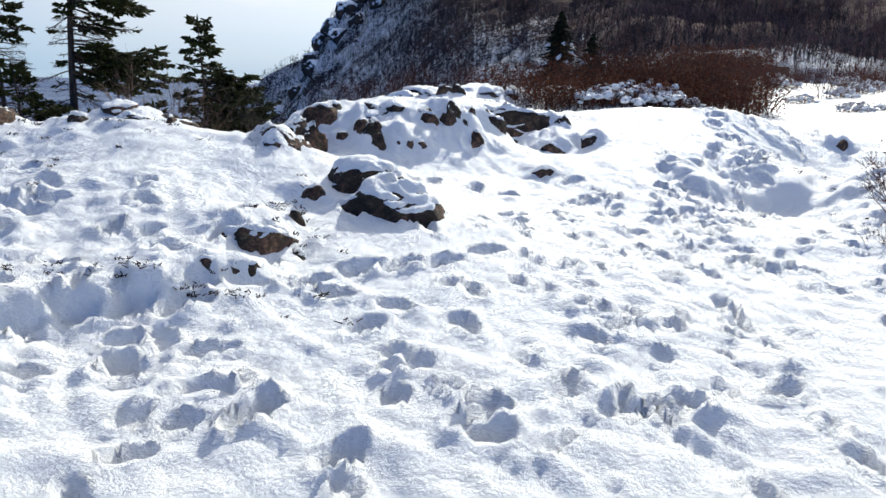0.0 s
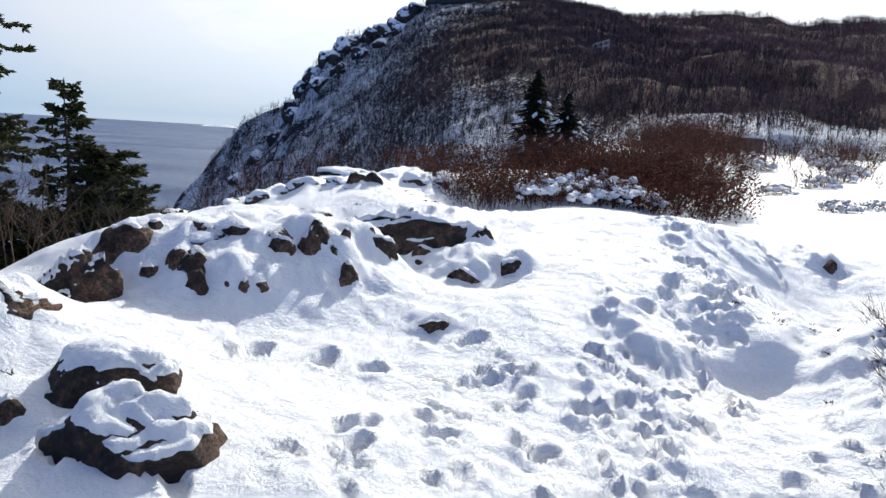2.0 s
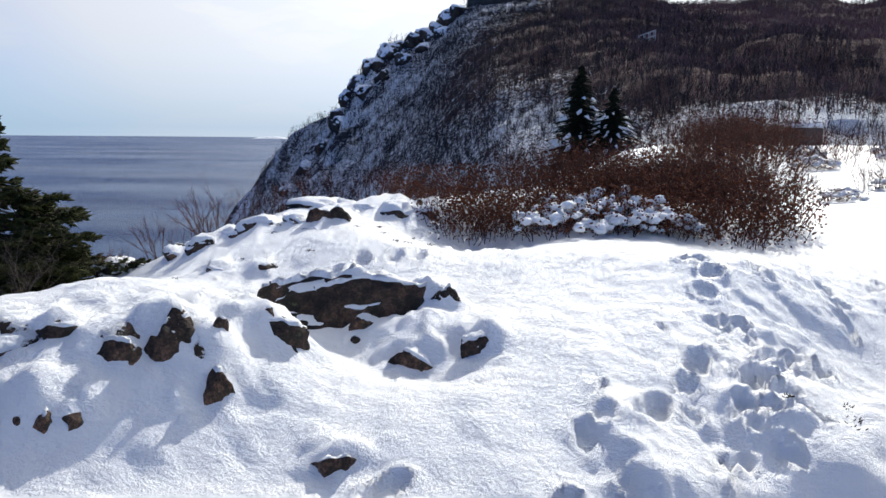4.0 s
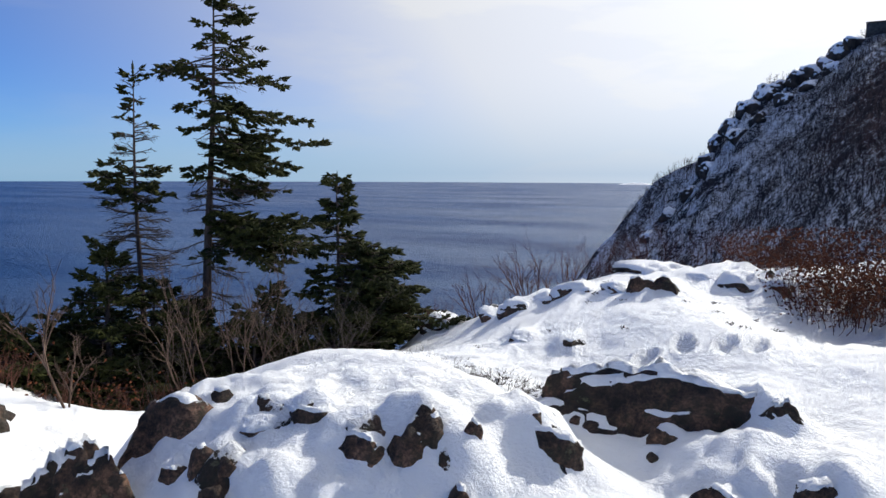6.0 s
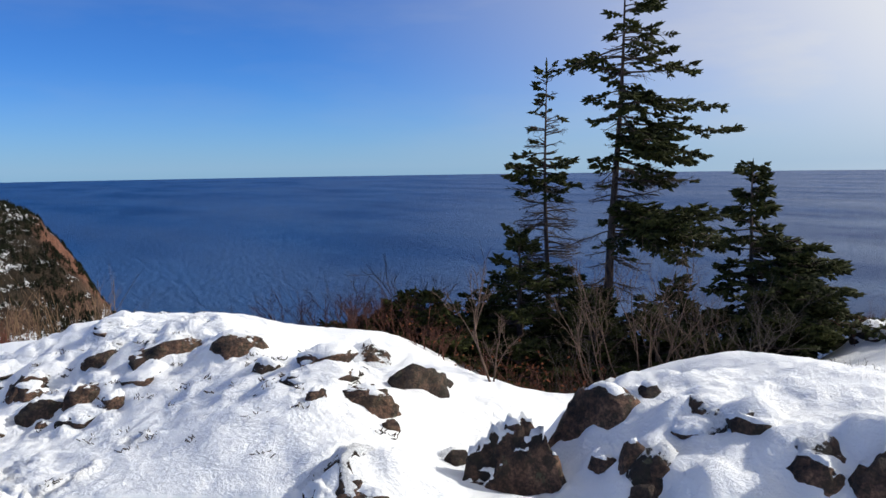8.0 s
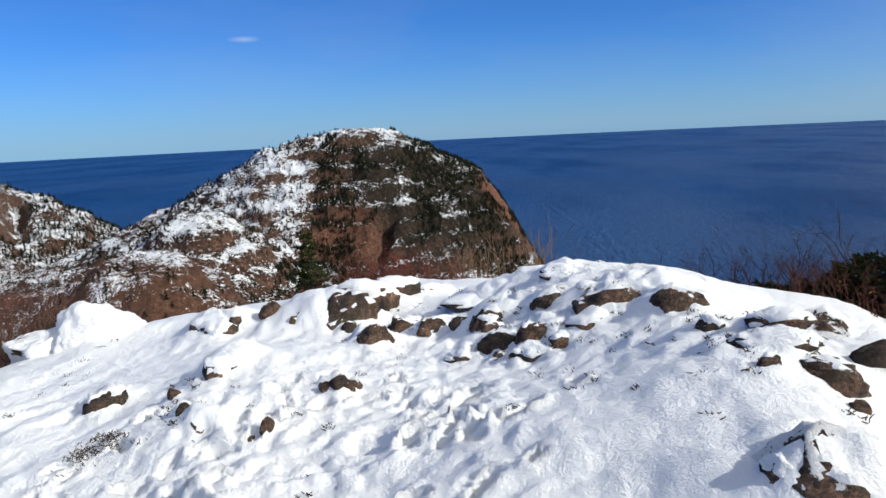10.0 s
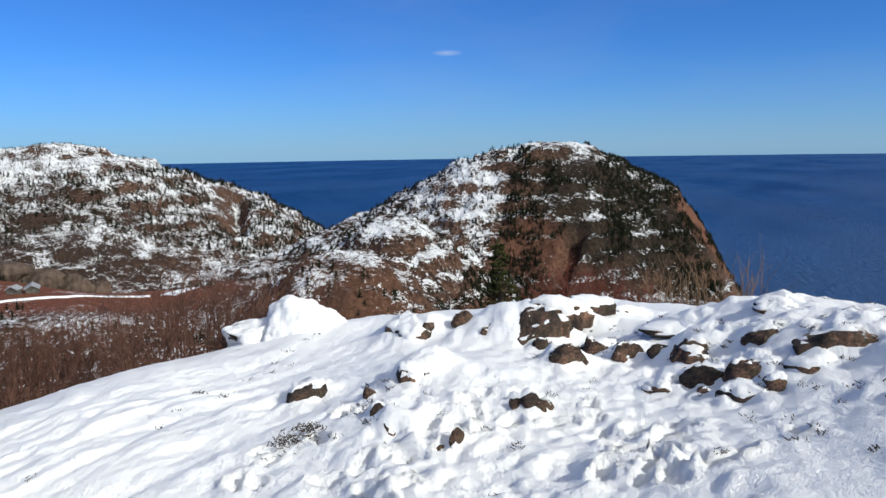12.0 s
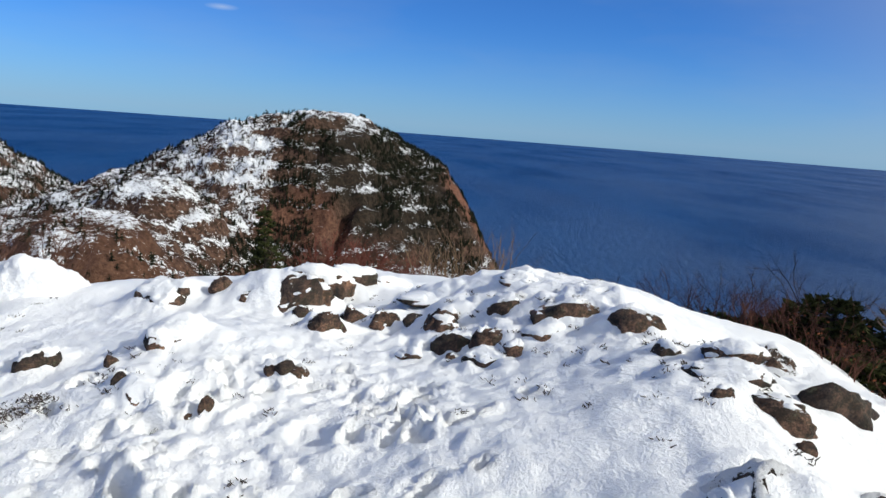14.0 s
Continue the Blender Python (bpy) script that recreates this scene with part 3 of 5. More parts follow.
def snow_z(x, y):
    """The snow's surface, with ledges, drifts, treads and lumps."""
    z = ground_z(x, y)
    z = z + step(x, y, -2.2, 2.55, -0.86, 3.46, 0.13, 0.8, 0.02)
    z = z + step(x, y, 0.0, 7.92, 1.10, 7.88, 0.20, 0.9)
    z = z + step(x, y, 2.05, 6.15, 3.10, 6.40, 0.12, 0.8) + step(x, y, 3.05, 6.40, 4.0, 7.7, 0.12, 0.7)
    z = z + step(x, y, 1.9, 6.7, 2.15, 6.1, 0.09, 0.5)
    stony = np.zeros(np.shape(x))
    banked = np.zeros(np.shape(x))
    for cx, cy, rx, ry, h, turn in drifts():
        m = (np.abs(x - cx) < rx * 4 + 0.1) & (np.abs(y - cy) < rx * 4 + 0.1)
        if m.any():
            banked[m] = np.maximum(banked[m], hump(x[m], y[m], cx, cy, rx, ry, h, turn, 1.3))
            stony[m] = np.maximum(stony[m], hump(x[m], y[m], cx, cy, rx * 1.7, rx * 1.7, 1.0))
    z = z + banked
    near = 1 / (1 + np.exp((np.hypot(x - 0.5, y - 5) - 13) / 1.5))
    z = z + near * (rough_noise(x, y, 1.1, 3, 5) * 0.06 + np.abs(rough_noise(x, y, 0.34, 3, 8)) * 0.035 + rough_noise(x, y, 0.10, 2, 9) * 0.012)
    z = z + stony * (rough_noise(x, y, 0.19, 3, 61) * 0.08 + np.abs(rough_noise(x, y, 0.11, 2, 62)) * 0.05 - 0.015)
    crusty = hump(x, y, -0.5, 6.6, 1.3, 0.8, 1.0, 0, 2) + hump(x, y, -3.6, 4.3, 1.6, 1.2, 1.0, 0, 2) + hump(x, y, -2.4, 2.9, 1.3, 0.9, 1.0, 0, 2) + hump(x, y, 0.0, 8.2, 1.6, 0.5, 1.0, 0, 2)
    z = z + np.clip(crusty, 0, 1) * (np.abs(rough_noise(x, y, 0.16, 3, 72)) * 0.05 + np.abs(rough_noise(x, y, 0.07, 2, 73)) * 0.022 - 0.012)
    d = off_path(x, y)
    churn = np.exp(-(d / 0.95) ** 2) + 0.95 * np.exp(-((((x + 1.5) / 2.4) ** 2 + ((y - 2.4) / 0.85) ** 2) ** 2)) + 0.9 * np.exp(-((((x + 2.0) / 1.5) ** 2 + ((y - 3.6) / 0.9) ** 2) ** 2)) + 0.35 * np.exp(-(((x - 3.2) / 1.4) ** 2 + ((y - 8.2) / 1.3) ** 2))
    lumps = rough_noise(x, y, 0.26, 3, 12) * 0.03 + np.abs(rough_noise(x + 0.5 * y, y, 0.15, 3, 15)) * 0.055 + np.abs(rough_noise(x, y, 0.075, 2, 17)) * 0.022
    churn = np.clip(churn, 0, 1) * (1 - 0.95 * icy(x, y))
    z = z + near * churn * lumps - 0.03 * icy(x, y)
    bank = np.exp(-((x - 3.5 - 0.12 * (y - 5)) / 0.55) ** 2) / (1 + np.exp((y - 6.6) / 0.3)) / (1 + np.exp((2.5 - y) / 0.5))
    z = z + bank * (0.12 + rough_noise(x, y, 0.22, 3, 18) * 0.22)
    # wind furrows on the smooth slope
    u = -0.87 * x + 0.49 * y
    v = 0.49 * x + 0.87 * y
    furrow = np.exp(-(((x + 2.6) / 1.5) ** 2 + ((y - 0.5) / 1.0) ** 2))
    z = z + furrow * rough_noise(u * 0.22, v, 0.16, 3, 22) * 0.10
    for tx, ty, a, length, width, depth in TREADS:
        m = (np.abs(x - tx) < 0.4) & (np.abs(y - ty) < 0.4)
        if not m.any():
            continue
        px, py = x[m] - tx, y[m] - ty
        c, s_ = math.cos(radians(a)), math.sin(radians(a))
        p, q = (px * c + py * s_) / (length / 2), (-px * s_ + py * c) / (width / 2 * (1 + 0.2 * (px * c + py * s_) / length))
        r = np.sqrt(p * p + q * q) + 0.5 * rough_noise(x[m], y[m], 0.10, 2, 41)
        z[m] += -depth / (1 + np.exp(np.clip((r - 0.95) / 0.04, -40, 40))) + 0.022 * np.exp(-((r - 1.3) / 0.22) ** 2)
    return z


ground = grid_mesh("ground", spaced(-60, 60, -4.6, 4.5, 0.025), spaced(-45, 110, -0.4, 8.9, 0.025), snow_z, SNOW)
tagged(ground, "trodden snow over a rocky hilltop", "ground", kind="structure")

def bedrock_z(x, y):
    """Rough rock that lies just under the snow and breaks through it near the loose blocks."""
    z = ground_z(x, y) - 0.085
    stony = np.zeros(np.shape(x))
    banked = np.zeros(np.shape(x))
    for cx, cy, rx, ry, h, turn in drifts():
        m = (np.abs(x - cx) < rx * 4 + 0.1) & (np.abs(y - cy) < rx * 4 + 0.1)
        if m.any():
            banked[m] = np.maximum(banked[m], hump(x[m], y[m], cx, cy, rx, ry, h * 0.85, turn, 1.3))
            stony[m] = np.maximum(stony[m], hump(x[m], y[m], cx, cy, rx * 1.5, rx * 1.5, 1.0))
    z = z + banked
    crag = np.maximum(0.5 - np.abs(rough_noise(x + 0.3 * y, y, 0.55, 4, 64, 0.6)), 0)
    chips = np.abs(rough_noise(x, y + 0.4 * x, 0.16, 3, 66))
    return z + stony * (crag * 0.21 + chips * 0.11 - 0.02)


bedrock = grid_mesh("bedrock", np.arange(-7.0, 2.4, 0.026), np.arange(1.6, 10.9, 0.026), bedrock_z, CRAG, True)
tagged(bedrock, "rough brown bedrock breaking through the snow", "bedrock", kind="structure")

# sea to the horizon
bm = bmesh.new()
bmesh.ops.create_circle(bm, cap_ends=True, segments=96, radius=4900)
me = bpy.data.meshes.new("sea")
bm.to_mesh(me)
me.materials.append(SEA)
sea = new("sea", me)
sea.location = (0, 0, -57.7)
tagged(sea, "calm deep blue sea reaching the horizon", "sea", kind="structure")


def lift(u, stops):
    return np.interp(u, [p for p, _ in stops], [q for _, q in stops])


def about(x, y, az, dist):
    """Across (to the left) and along, from a place at that bearing from the hilltop."""
    a = radians(az)
    d = np.array([-math.sin(a), math.cos(a)])
    rx, ry = x - 1.1, y - 3.8
    return rx * -d[1] + ry * d[0], rx * d[0] + ry * d[1] - dist


def terrace(z, x, y, period, hard, seed):
    """Steps of rock: flat treads and steep risers that wander with the ground."""
    q = (z + 3.2 * rough_noise(x, y, 26, 3, seed) + 0.05 * x) / period
    f = q - np.floor(q)
    stair = np.floor(q) + 1 / (1 + np.exp(-np.clip((f - 0.5) * 11, -30, 30)))
    return z + (stair - q) * period * hard


def headland_z(x, y):
    low = -80.0
    az = np.degrees(np.arctan2(1.1 - x, y - 3.8))
    dist = np.hypot(x - 1.1, y - 3.8)
    u, v = about(x, y, 96.2, 300)
    p = lift(u, [(-82, -72), (-71, -60), (-60, -38), (-52, -22), (-45, -13), (-27, -4), (-13, 3), (0, 5), (19, 2.3), (37, -2), (53, -9), (63, -14), (80, -23), (110, -36), (160, -56), (220, -75)])
    head = low + (p - low) * np.exp(-(np.abs(v) / 85) ** 2.2)
    u, v = about(x, y, 128, 480)
    p = lift(u, [(-160, -75), (-125, -52), (-110, -43), (-96, -34), (-82, -25), (-50, -14.5), (-30, -7), (-11, 0.5), (8, 5.5), (30, 6.5), (60, 4.5), (81, 7.8), (160, 16), (300, 20)])
    back = low + (p - low) * np.exp(-(np.abs(v) / 150) ** 2.0)
    u, v = about(x, y, 112.5, 150)
    k1 = low + 62 * np.exp(-(np.abs(u) / 42) ** 2 - (v / 70) ** 2)
    u, v = about(x, y, 108.5, 215)
    k2 = low + 64 * np.exp(-(np.abs(u) / 44) ** 2 - (v / 60) ** 2)
    u, v = about(x, y, 150, 200)
    floor_ = low + 52 / (1 + np.exp(-np.clip((u + 85) / 9, -40, 40))) * np.exp(-(v / 230) ** 4)
    u, v = about(x, y, 126, 160)
    k3 = low + 48.5 * np.exp(-(u / 82) ** 4 - (v / 110) ** 4)
    z = np.logaddexp(np.logaddexp(np.logaddexp(head / 3, back / 3), k3 / 3), np.logaddexp(np.logaddexp(k1 / 3, k2 / 3), floor_ / 3)) * 3
    # the valley is level; everywhere else the rock is broken into ledges
    level = 1 / (1 + np.exp(-np.clip((az - 122.5) / 0.8, -30, 30))) / (1 + np.exp(-np.clip((dist - 150) / 8, -30, 30))) / (1 + np.exp(np.clip((dist - 236) / 4, -30, 30)))
    near = 1 / (1 + np.exp((dist - 330) / 30))
    z = z + (1 - 0.93 * level) * (rough_noise(x, y, 45, 5, 3, 0.5) * 5 + np.abs(rough_noise(x + 0.5 * y, y, 18, 4, 6)) * 3.4 - 1.0)
    craggy = terrace(z, x, y, 5.5, 0.55, 25) * near + terrace(z, x, y, 9.0, 0.60, 27) * (1 - near)
    z = z * level + craggy * (1 - level)
    z = z + (1 - 0.9 * level) * (np.abs(rough_noise(x, y - 0.4 * x, 7, 3, 16)) * 2.0 + rough_noise(x, y, 2.6, 2, 18) * 0.9 - 0.5)
    # a dark cleft in the seaward face, and one in the ridge behind
    z = z - 8 * np.exp(-((az - 94.9 + 0.06 * (dist - 238)) / 0.6) ** 2 - ((dist - 237) / 9) ** 2)
    return z - 13 * np.exp(-((az - 120.2) / 0.8) ** 2 - ((dist - 425) / 30) ** 2)


def polar_mesh(name, azs, dists, height, material_):
    """A sheet of ground laid out by bearing and distance from the hilltop."""
    ga, gd = np.meshgrid(np.radians(azs), dists)
    gx, gy = 1.1 - np.sin(ga) * gd, 3.8 + np.cos(ga) * gd
    v = np.stack([gx, gy, height(gx, gy)], -1).reshape(-1, 3)
    na, nd = len(azs), len(dists)
    i = (np.arange(nd - 1)[:, None] * na + np.arange(na - 1)[None]).ravel()
    me = bpy.data.meshes.new(name)
    f = np.stack([i, i + na, i + na + 1, i + 1], -1)
    me.vertices.add(len(v))
    me.vertices.foreach_set("co", v.ravel())
    me.loops.add(f.size)
    me.loops.foreach_set("vertex_index", f.ravel())
    me.polygons.add(len(f))
    me.polygons.foreach_set("loop_start", np.arange(0, f.size, 4))
    me.polygons.foreach_set("use_smooth", np.full(len(f), False))
    me.update(calc_edges=True)
    me.materials.append(material_)
    return new(name, me)


headland = polar_mesh("headland", np.arange(72, 176, 0.145), np.concatenate([np.arange(28, 345, 1.25), np.arange(345, 700, 2.4)]), headland_z, HEADLAND)
tagged(headland, "rocky headland with snow and scrub above the sea", "headland", kind="structure")


def hill_z(x, y):
    crest = lift(x, [(-110, -70), (-80, -24), (-61, 0), (-45, 7), (-38, 20), (-29, 28), (-17, 33), (-2, 44), (14, 45.5), (30, 46), (57, 44.2), (80, 43.8), (110, 44), (140, 45), (300, 49)])
    foot = lift(x, [(-110, 60), (-40, 110), (0, 165), (20, 192), (300, 200)])
    low = lift(x, [(-110, -75), (-30, -45), (5, -8), (30, 0), (300, 4)])
    t = np.clip((255 - y) / foot, 0, 1.4)
    front = crest + (low - crest) * t ** 0.85
    z = np.where(y < 255, front, crest - 0.9 * (y - 255))
    return z + rough_noise(x, y, 34, 6, 9, 0.55) * 4.5 + np.abs(rough_noise(x, y, 14, 4, 14)) * 2.2 + 9 * np.exp(-((x + 0.25 * (255 - y) + 34) / 11) ** 2) * np.abs(rough_noise(x, y, 9, 4, 19, 0.65)) + rough_noise(x, y, 5, 2, 23) * 0.9


hill = grid_mesh("hillside", spaced(-120, 330, -75, 45, 1.5, 1.08, 6.0), np.arange(48, 330, 2.0), hill_z, HILLSIDE, False)
tagged(hill, "steep shaded hillside with bare trees and snow", "hillside", kind="structure")

# ---- building blocks for things ----


def thing(name, label, category, at=(0, 0, 0), group="", kind="", turn=0.0):
    ob = new(name)
    ob.matrix_basis = pose(*at, 0, 0, turn)
    return tagged(ob, label, category, group, kind)


def part(name, mesh, material_, parent, label=""):
    """Links a bmesh or a mesh as one part of a thing."""
    if isinstance(mesh, bmesh.types.BMesh):
        me = bpy.data.meshes.new(name)
        mesh.to_mesh(me)
        mesh.free()
    else:
        me = mesh
    me.materials.append(material_)
    ob = new(name, me)
    ob.parent = parent
    if label:
        tagged(ob, label)
    return ob


def tri_mesh(name, verts, faces, smooth=False):
    me = bpy.data.meshes.new(name)
    faces = np.asarray(faces, np.int32)
    k = faces.shape[1]
    me.vertices.add(len(verts))
    me.vertices.foreach_set("co", np.asarray(verts, float).ravel())
    me.loops.add(faces.size)
    me.loops.foreach_set("vertex_index", faces.ravel())
    me.polygons.add(len(faces))
    me.polygons.foreach_set("loop_start", np.arange(0, faces.size, k))
    me.polygons.foreach_set("use_smooth", np.full(len(faces), smooth))
    me.update(calc_edges=True)
    return me


def frames_along(p, q):
    d = q - p
    n = np.linalg.norm(d, axis=1, keepdims=True) + 1e-9
    d = d / n
    ref = np.where(np.abs(d[:, 2:3]) > 0.9, [[1.0, 0, 0]], [[0, 0, 1.0]])
    a = np.cross(d, ref)
    a /= np.linalg.norm(a, axis=1, keepdims=True)
    return a, np.cross(d, a)


def twigs(name, segs, sides=3):
    """Tapered rods from rows of start, end, radius at the start and at the end."""
    s_ = np.array(segs, float)
    p, q, r0, r1 = s_[:, :3], s_[:, 3:6], s_[:, 6:7], s_[:, 7:8]
    a, b_ = frames_along(p, q)
    rings = []
    for k in range(sides):
        w = 2 * math.pi * k / sides
        o = a * math.cos(w) + b_ * math.sin(w)
        rings += [p + o * r0, q + o * r1]
    v = np.stack(rings, 1).reshape(-1, 3)
    base = np.arange(len(s_))[:, None] * (2 * sides)
    f = []
    for k in range(sides):
        m = (k + 1) % sides
        f.append(base + np.array([[2 * k, 2 * m, 2 * m + 1, 2 * k + 1]]))
    return tri_mesh(name, v, np.concatenate(f), True)


def needles(name, rows):
    """Short spindles, each a spray of needles: rows of start, end, radius."""
    s_ = np.array(rows, float)
    p, q, r = s_[:, :3], s_[:, 3:6], s_[:, 6:7]
    a, b_ = frames_along(p, q)
    m = p + (q - p) * 0.45
    v = np.stack([p, m + a * r, m + (-0.5 * a + 0.866 * b_) * r, m + (-0.5 * a - 0.866 * b_) * r, q], 1).reshape(-1, 3)
    base = np.arange(len(s_))[:, None] * 5
    f = np.concatenate([base + np.array([t]) for t in ((0, 2, 1), (0, 3, 2), (0, 1, 3), (4, 1, 2), (4, 2, 3), (4, 3, 1))])
    return tri_mesh(name, v, f, False)


def stone_mesh(seed, w, d, h, detail=3, planes=11, rough=1.0):
    """A weathered block: rounded, with a few worn faces, that fills its width, depth and height."""
    rs = random.Random(seed)
    bm = bmesh.new()
    bmesh.ops.create_icosphere(bm, subdivisions=detail, radius=1.0)
    cuts = []
    for k in range(planes):
        n_ = Vector((rs.gauss(0, 1), rs.gauss(0, 1), rs.gauss(0, 0.7))).normalized()
        cuts.append((n_, rs.uniform(0.52, 0.86) if planes > 8 else rs.uniform(0.70, 0.92)))
    off = Vector((seed * 3.1, seed * 1.7, 0))
    for v in bm.verts:
        for n_, c in cuts:
            e = v.co.dot(n_) - c
            if e > 0:
                v.co -= n_ * e * 0.95
        v.co *= 1 + rough * (0.12 * noise.noise(v.co * 1.6 + off) + 0.11 * noise.noise(v.co * 3.8 + off) + 0.06 * noise.noise(v.co * 9 + off) + 0.04 * noise.noise(v.co * 20 + off))
    lo = [min(v.co[k] for v in bm.verts) for k in range(3)]
    hi = [max(v.co[k] for v in bm.verts) for k in range(3)]
    for v in bm.verts:
        v.co = Vector([((v.co[k] - lo[k]) / (hi[k] - lo[k]) - 0.5) * (w, d, h)[k] for k in range(3)])
    for f in bm.faces:
        f.smooth = True
    bm.normal_update()
    return bm


def snow_cap_mesh(bm, thick, cover, seed, ragged=1.0):
    """The snow that lies on a stone: its upward side, lifted; its rim dips into the stone."""
    cap = bm.copy()
    cap.normal_update()
    off = Vector((seed * 2.3, 5.0, seed * 0.9))
    limit = 1.12 - cover
    size = max(v.co.length for v in cap.verts)
    load = {}
    for v in cap.verts:
        k = v.normal.z + ragged * (0.30 * noise.noise(v.co * (2.2 / size) + off) + 0.35 * noise.noise(v.co * (6 / size) + off) + 0.25 * noise.noise(v.co * (15 / size) + off))
        load[v.index] = min(max((k - limit) / 0.28, -1.0), 1.0)
    gone = [f for f in cap.faces if max(load[v.index] for v in f.verts) <= -0.95]
    for v in cap.verts:
        k = load[v.index]
        v.co += (v.normal * 0.6 + Vector((0, 0, 0.4))) * thick * (k if k > 0 else k * 0.8)
    bmesh.ops.delete(cap, geom=gone, context="FACES")
    # keep the largest sheet only
    cap.faces.ensure_lookup_table()
    todo, best = set(cap.faces), []
    while todo:
        heap, sheet = [todo.pop()], []
        while heap:
            f = heap.pop()
            sheet.append(f)
            for e in f.edges:
                for g in e.link_faces:
                    if g in todo:
                        todo.remove(g)
                        heap.append(g)
        if len(sheet) > len(best):
            best = sheet
    keep = set(best)
    bmesh.ops.delete(cap, geom=[f for f in cap.faces if f not in keep], context="FACES")
    for f in cap.faces:
        f.smooth = True
    return cap


def stone(x, y, w, h, turn, cover, seed, name="rock", label="brown granite rock half buried in snow", deep=0.85, detail=3, load=1.0, ragged=0.7, skin=ROCK, sink=0.0, worn=False):
    """A rock whose top stands h above the snow before it; the rest is buried."""
    a = radians(turn)
    foot = float(snow_z(np.array([x + math.sin(a) * w * 0.34]), np.array([y - math.cos(a) * w * 0.34]))[0])
    ob = thing(name, label, "rock", (x, y, foot - sink), "rocks in the snow", turn=turn)
    bm = stone_mesh(seed, w * 1.24, w * deep, h * 2.3, detail, 8 if worn else 11, 0.45 if worn else 1.0)
    bmesh.ops.translate(bm, verts=bm.verts, vec=(0, 0, -0.38 * h))
    bm.normal_update()
    cap = snow_cap_mesh(bm, (0.012 + 0.07 * h) * load, cover, seed, ragged) if cover > 0 else None
    part("stone", bm, skin, ob)
    if cap and len(cap.faces) > 4:
        part("snow_cap", cap, SNOW, ob, "crust of white snow")
    return ob


seed = 10
for rows in ROCK_GROUPS:
    for x, y, w, h, turn, cover in rows:
        seed += 1
        label = "brown granite rock half buried in snow"
        if h < 0.3 * w:
            label = "flat dark granite rock under a crust of snow"
        elif w < 0.13:
            label = "small brown stone poking out of the snow"
        elif cover < 0.2:
            label = "bare reddish granite rock rising from the snow"
        stone(x, y, w, h, turn, cover * 1.15, seed, label=label, detail=4 if w > 0.16 else 3, skin=DARK_ROCK if seed % 3 == 0 else ROCK)
# the larger blocks
stone(-1.15, 5.90, 0.44, 0.34, 57, 0.42, 201, "boulder", "lichen-spotted brown boulder with snow on its top", detail=5, sink=-0.03, ragged=0.5)
stone(-0.56, 4.78, 0.50, 0.22, 18, 0.42, 212, "boulder", "dark boulder under a thick cap of snow", detail=5, load=1.6, ragged=0.2, skin=DARK_ROCK, worn=True)
stone(-0.31, 4.46, 0.56, 0.25, 16, 0.38, 213, "boulder", "dark boulder under a thick cap of snow", detail=5, load=1.6, ragged=0.2, skin=DARK_ROCK, worn=True)
stone(0.57, 7.86, 1.04, 0.31, 5, 0.36, 204, "rock_ledge", "long dark overhanging rock ledge under snow", detail=5, deep=0.5, load=1.2, ragged=0.3, skin=DARK_ROCK, sink=-0.12)
stone(-5.66, 0.56, 0.74, 0.40, 115, 1.7, 207, "boulder", "boulder wholly covered with smooth snow", detail=5, load=0.5, ragged=0.3)
stone(-5.62, 0.10, 0.60, 0.24, 115, 1.7, 209, "boulder", "low boulder wholly covered with smooth snow", detail=5, load=0.5, ragged=0.3)


# ---- trees and shrubs ----


def unit(v):
    return v / (np.linalg.norm(v) + 1e-9)


def spray(rows, p, d, length, rs, thick=0.0175):
    """Needle-clad side shoots along a shoot from p in direction d."""
    side = unit(np.cross(d, (0, 0, 1.0)))
    n_ = max(3, int(length / 0.033))
    for k in range(n_):
        t = (k + 0.5) / n_
        q = p + d * length * t
        reach = (0.035 + 0.065 * (1 - abs(2 * t - 0.9))) * rs.uniform(0.7, 1.3)
        for sgn in (-1, 1):
            w = unit(d * rs.uniform(0.5, 0.9) + side * sgn * rs.uniform(0.5, 1.0) + np.array((0, 0, rs.uniform(-0.6, 0.5))))
            e = q + w * reach
            rows.append((*q, *e, thick * rs.uniform(0.8, 1.25)))
    rows.append((*(p + d * length * 0.5), *(p + d * (length + 0.05)), thick))


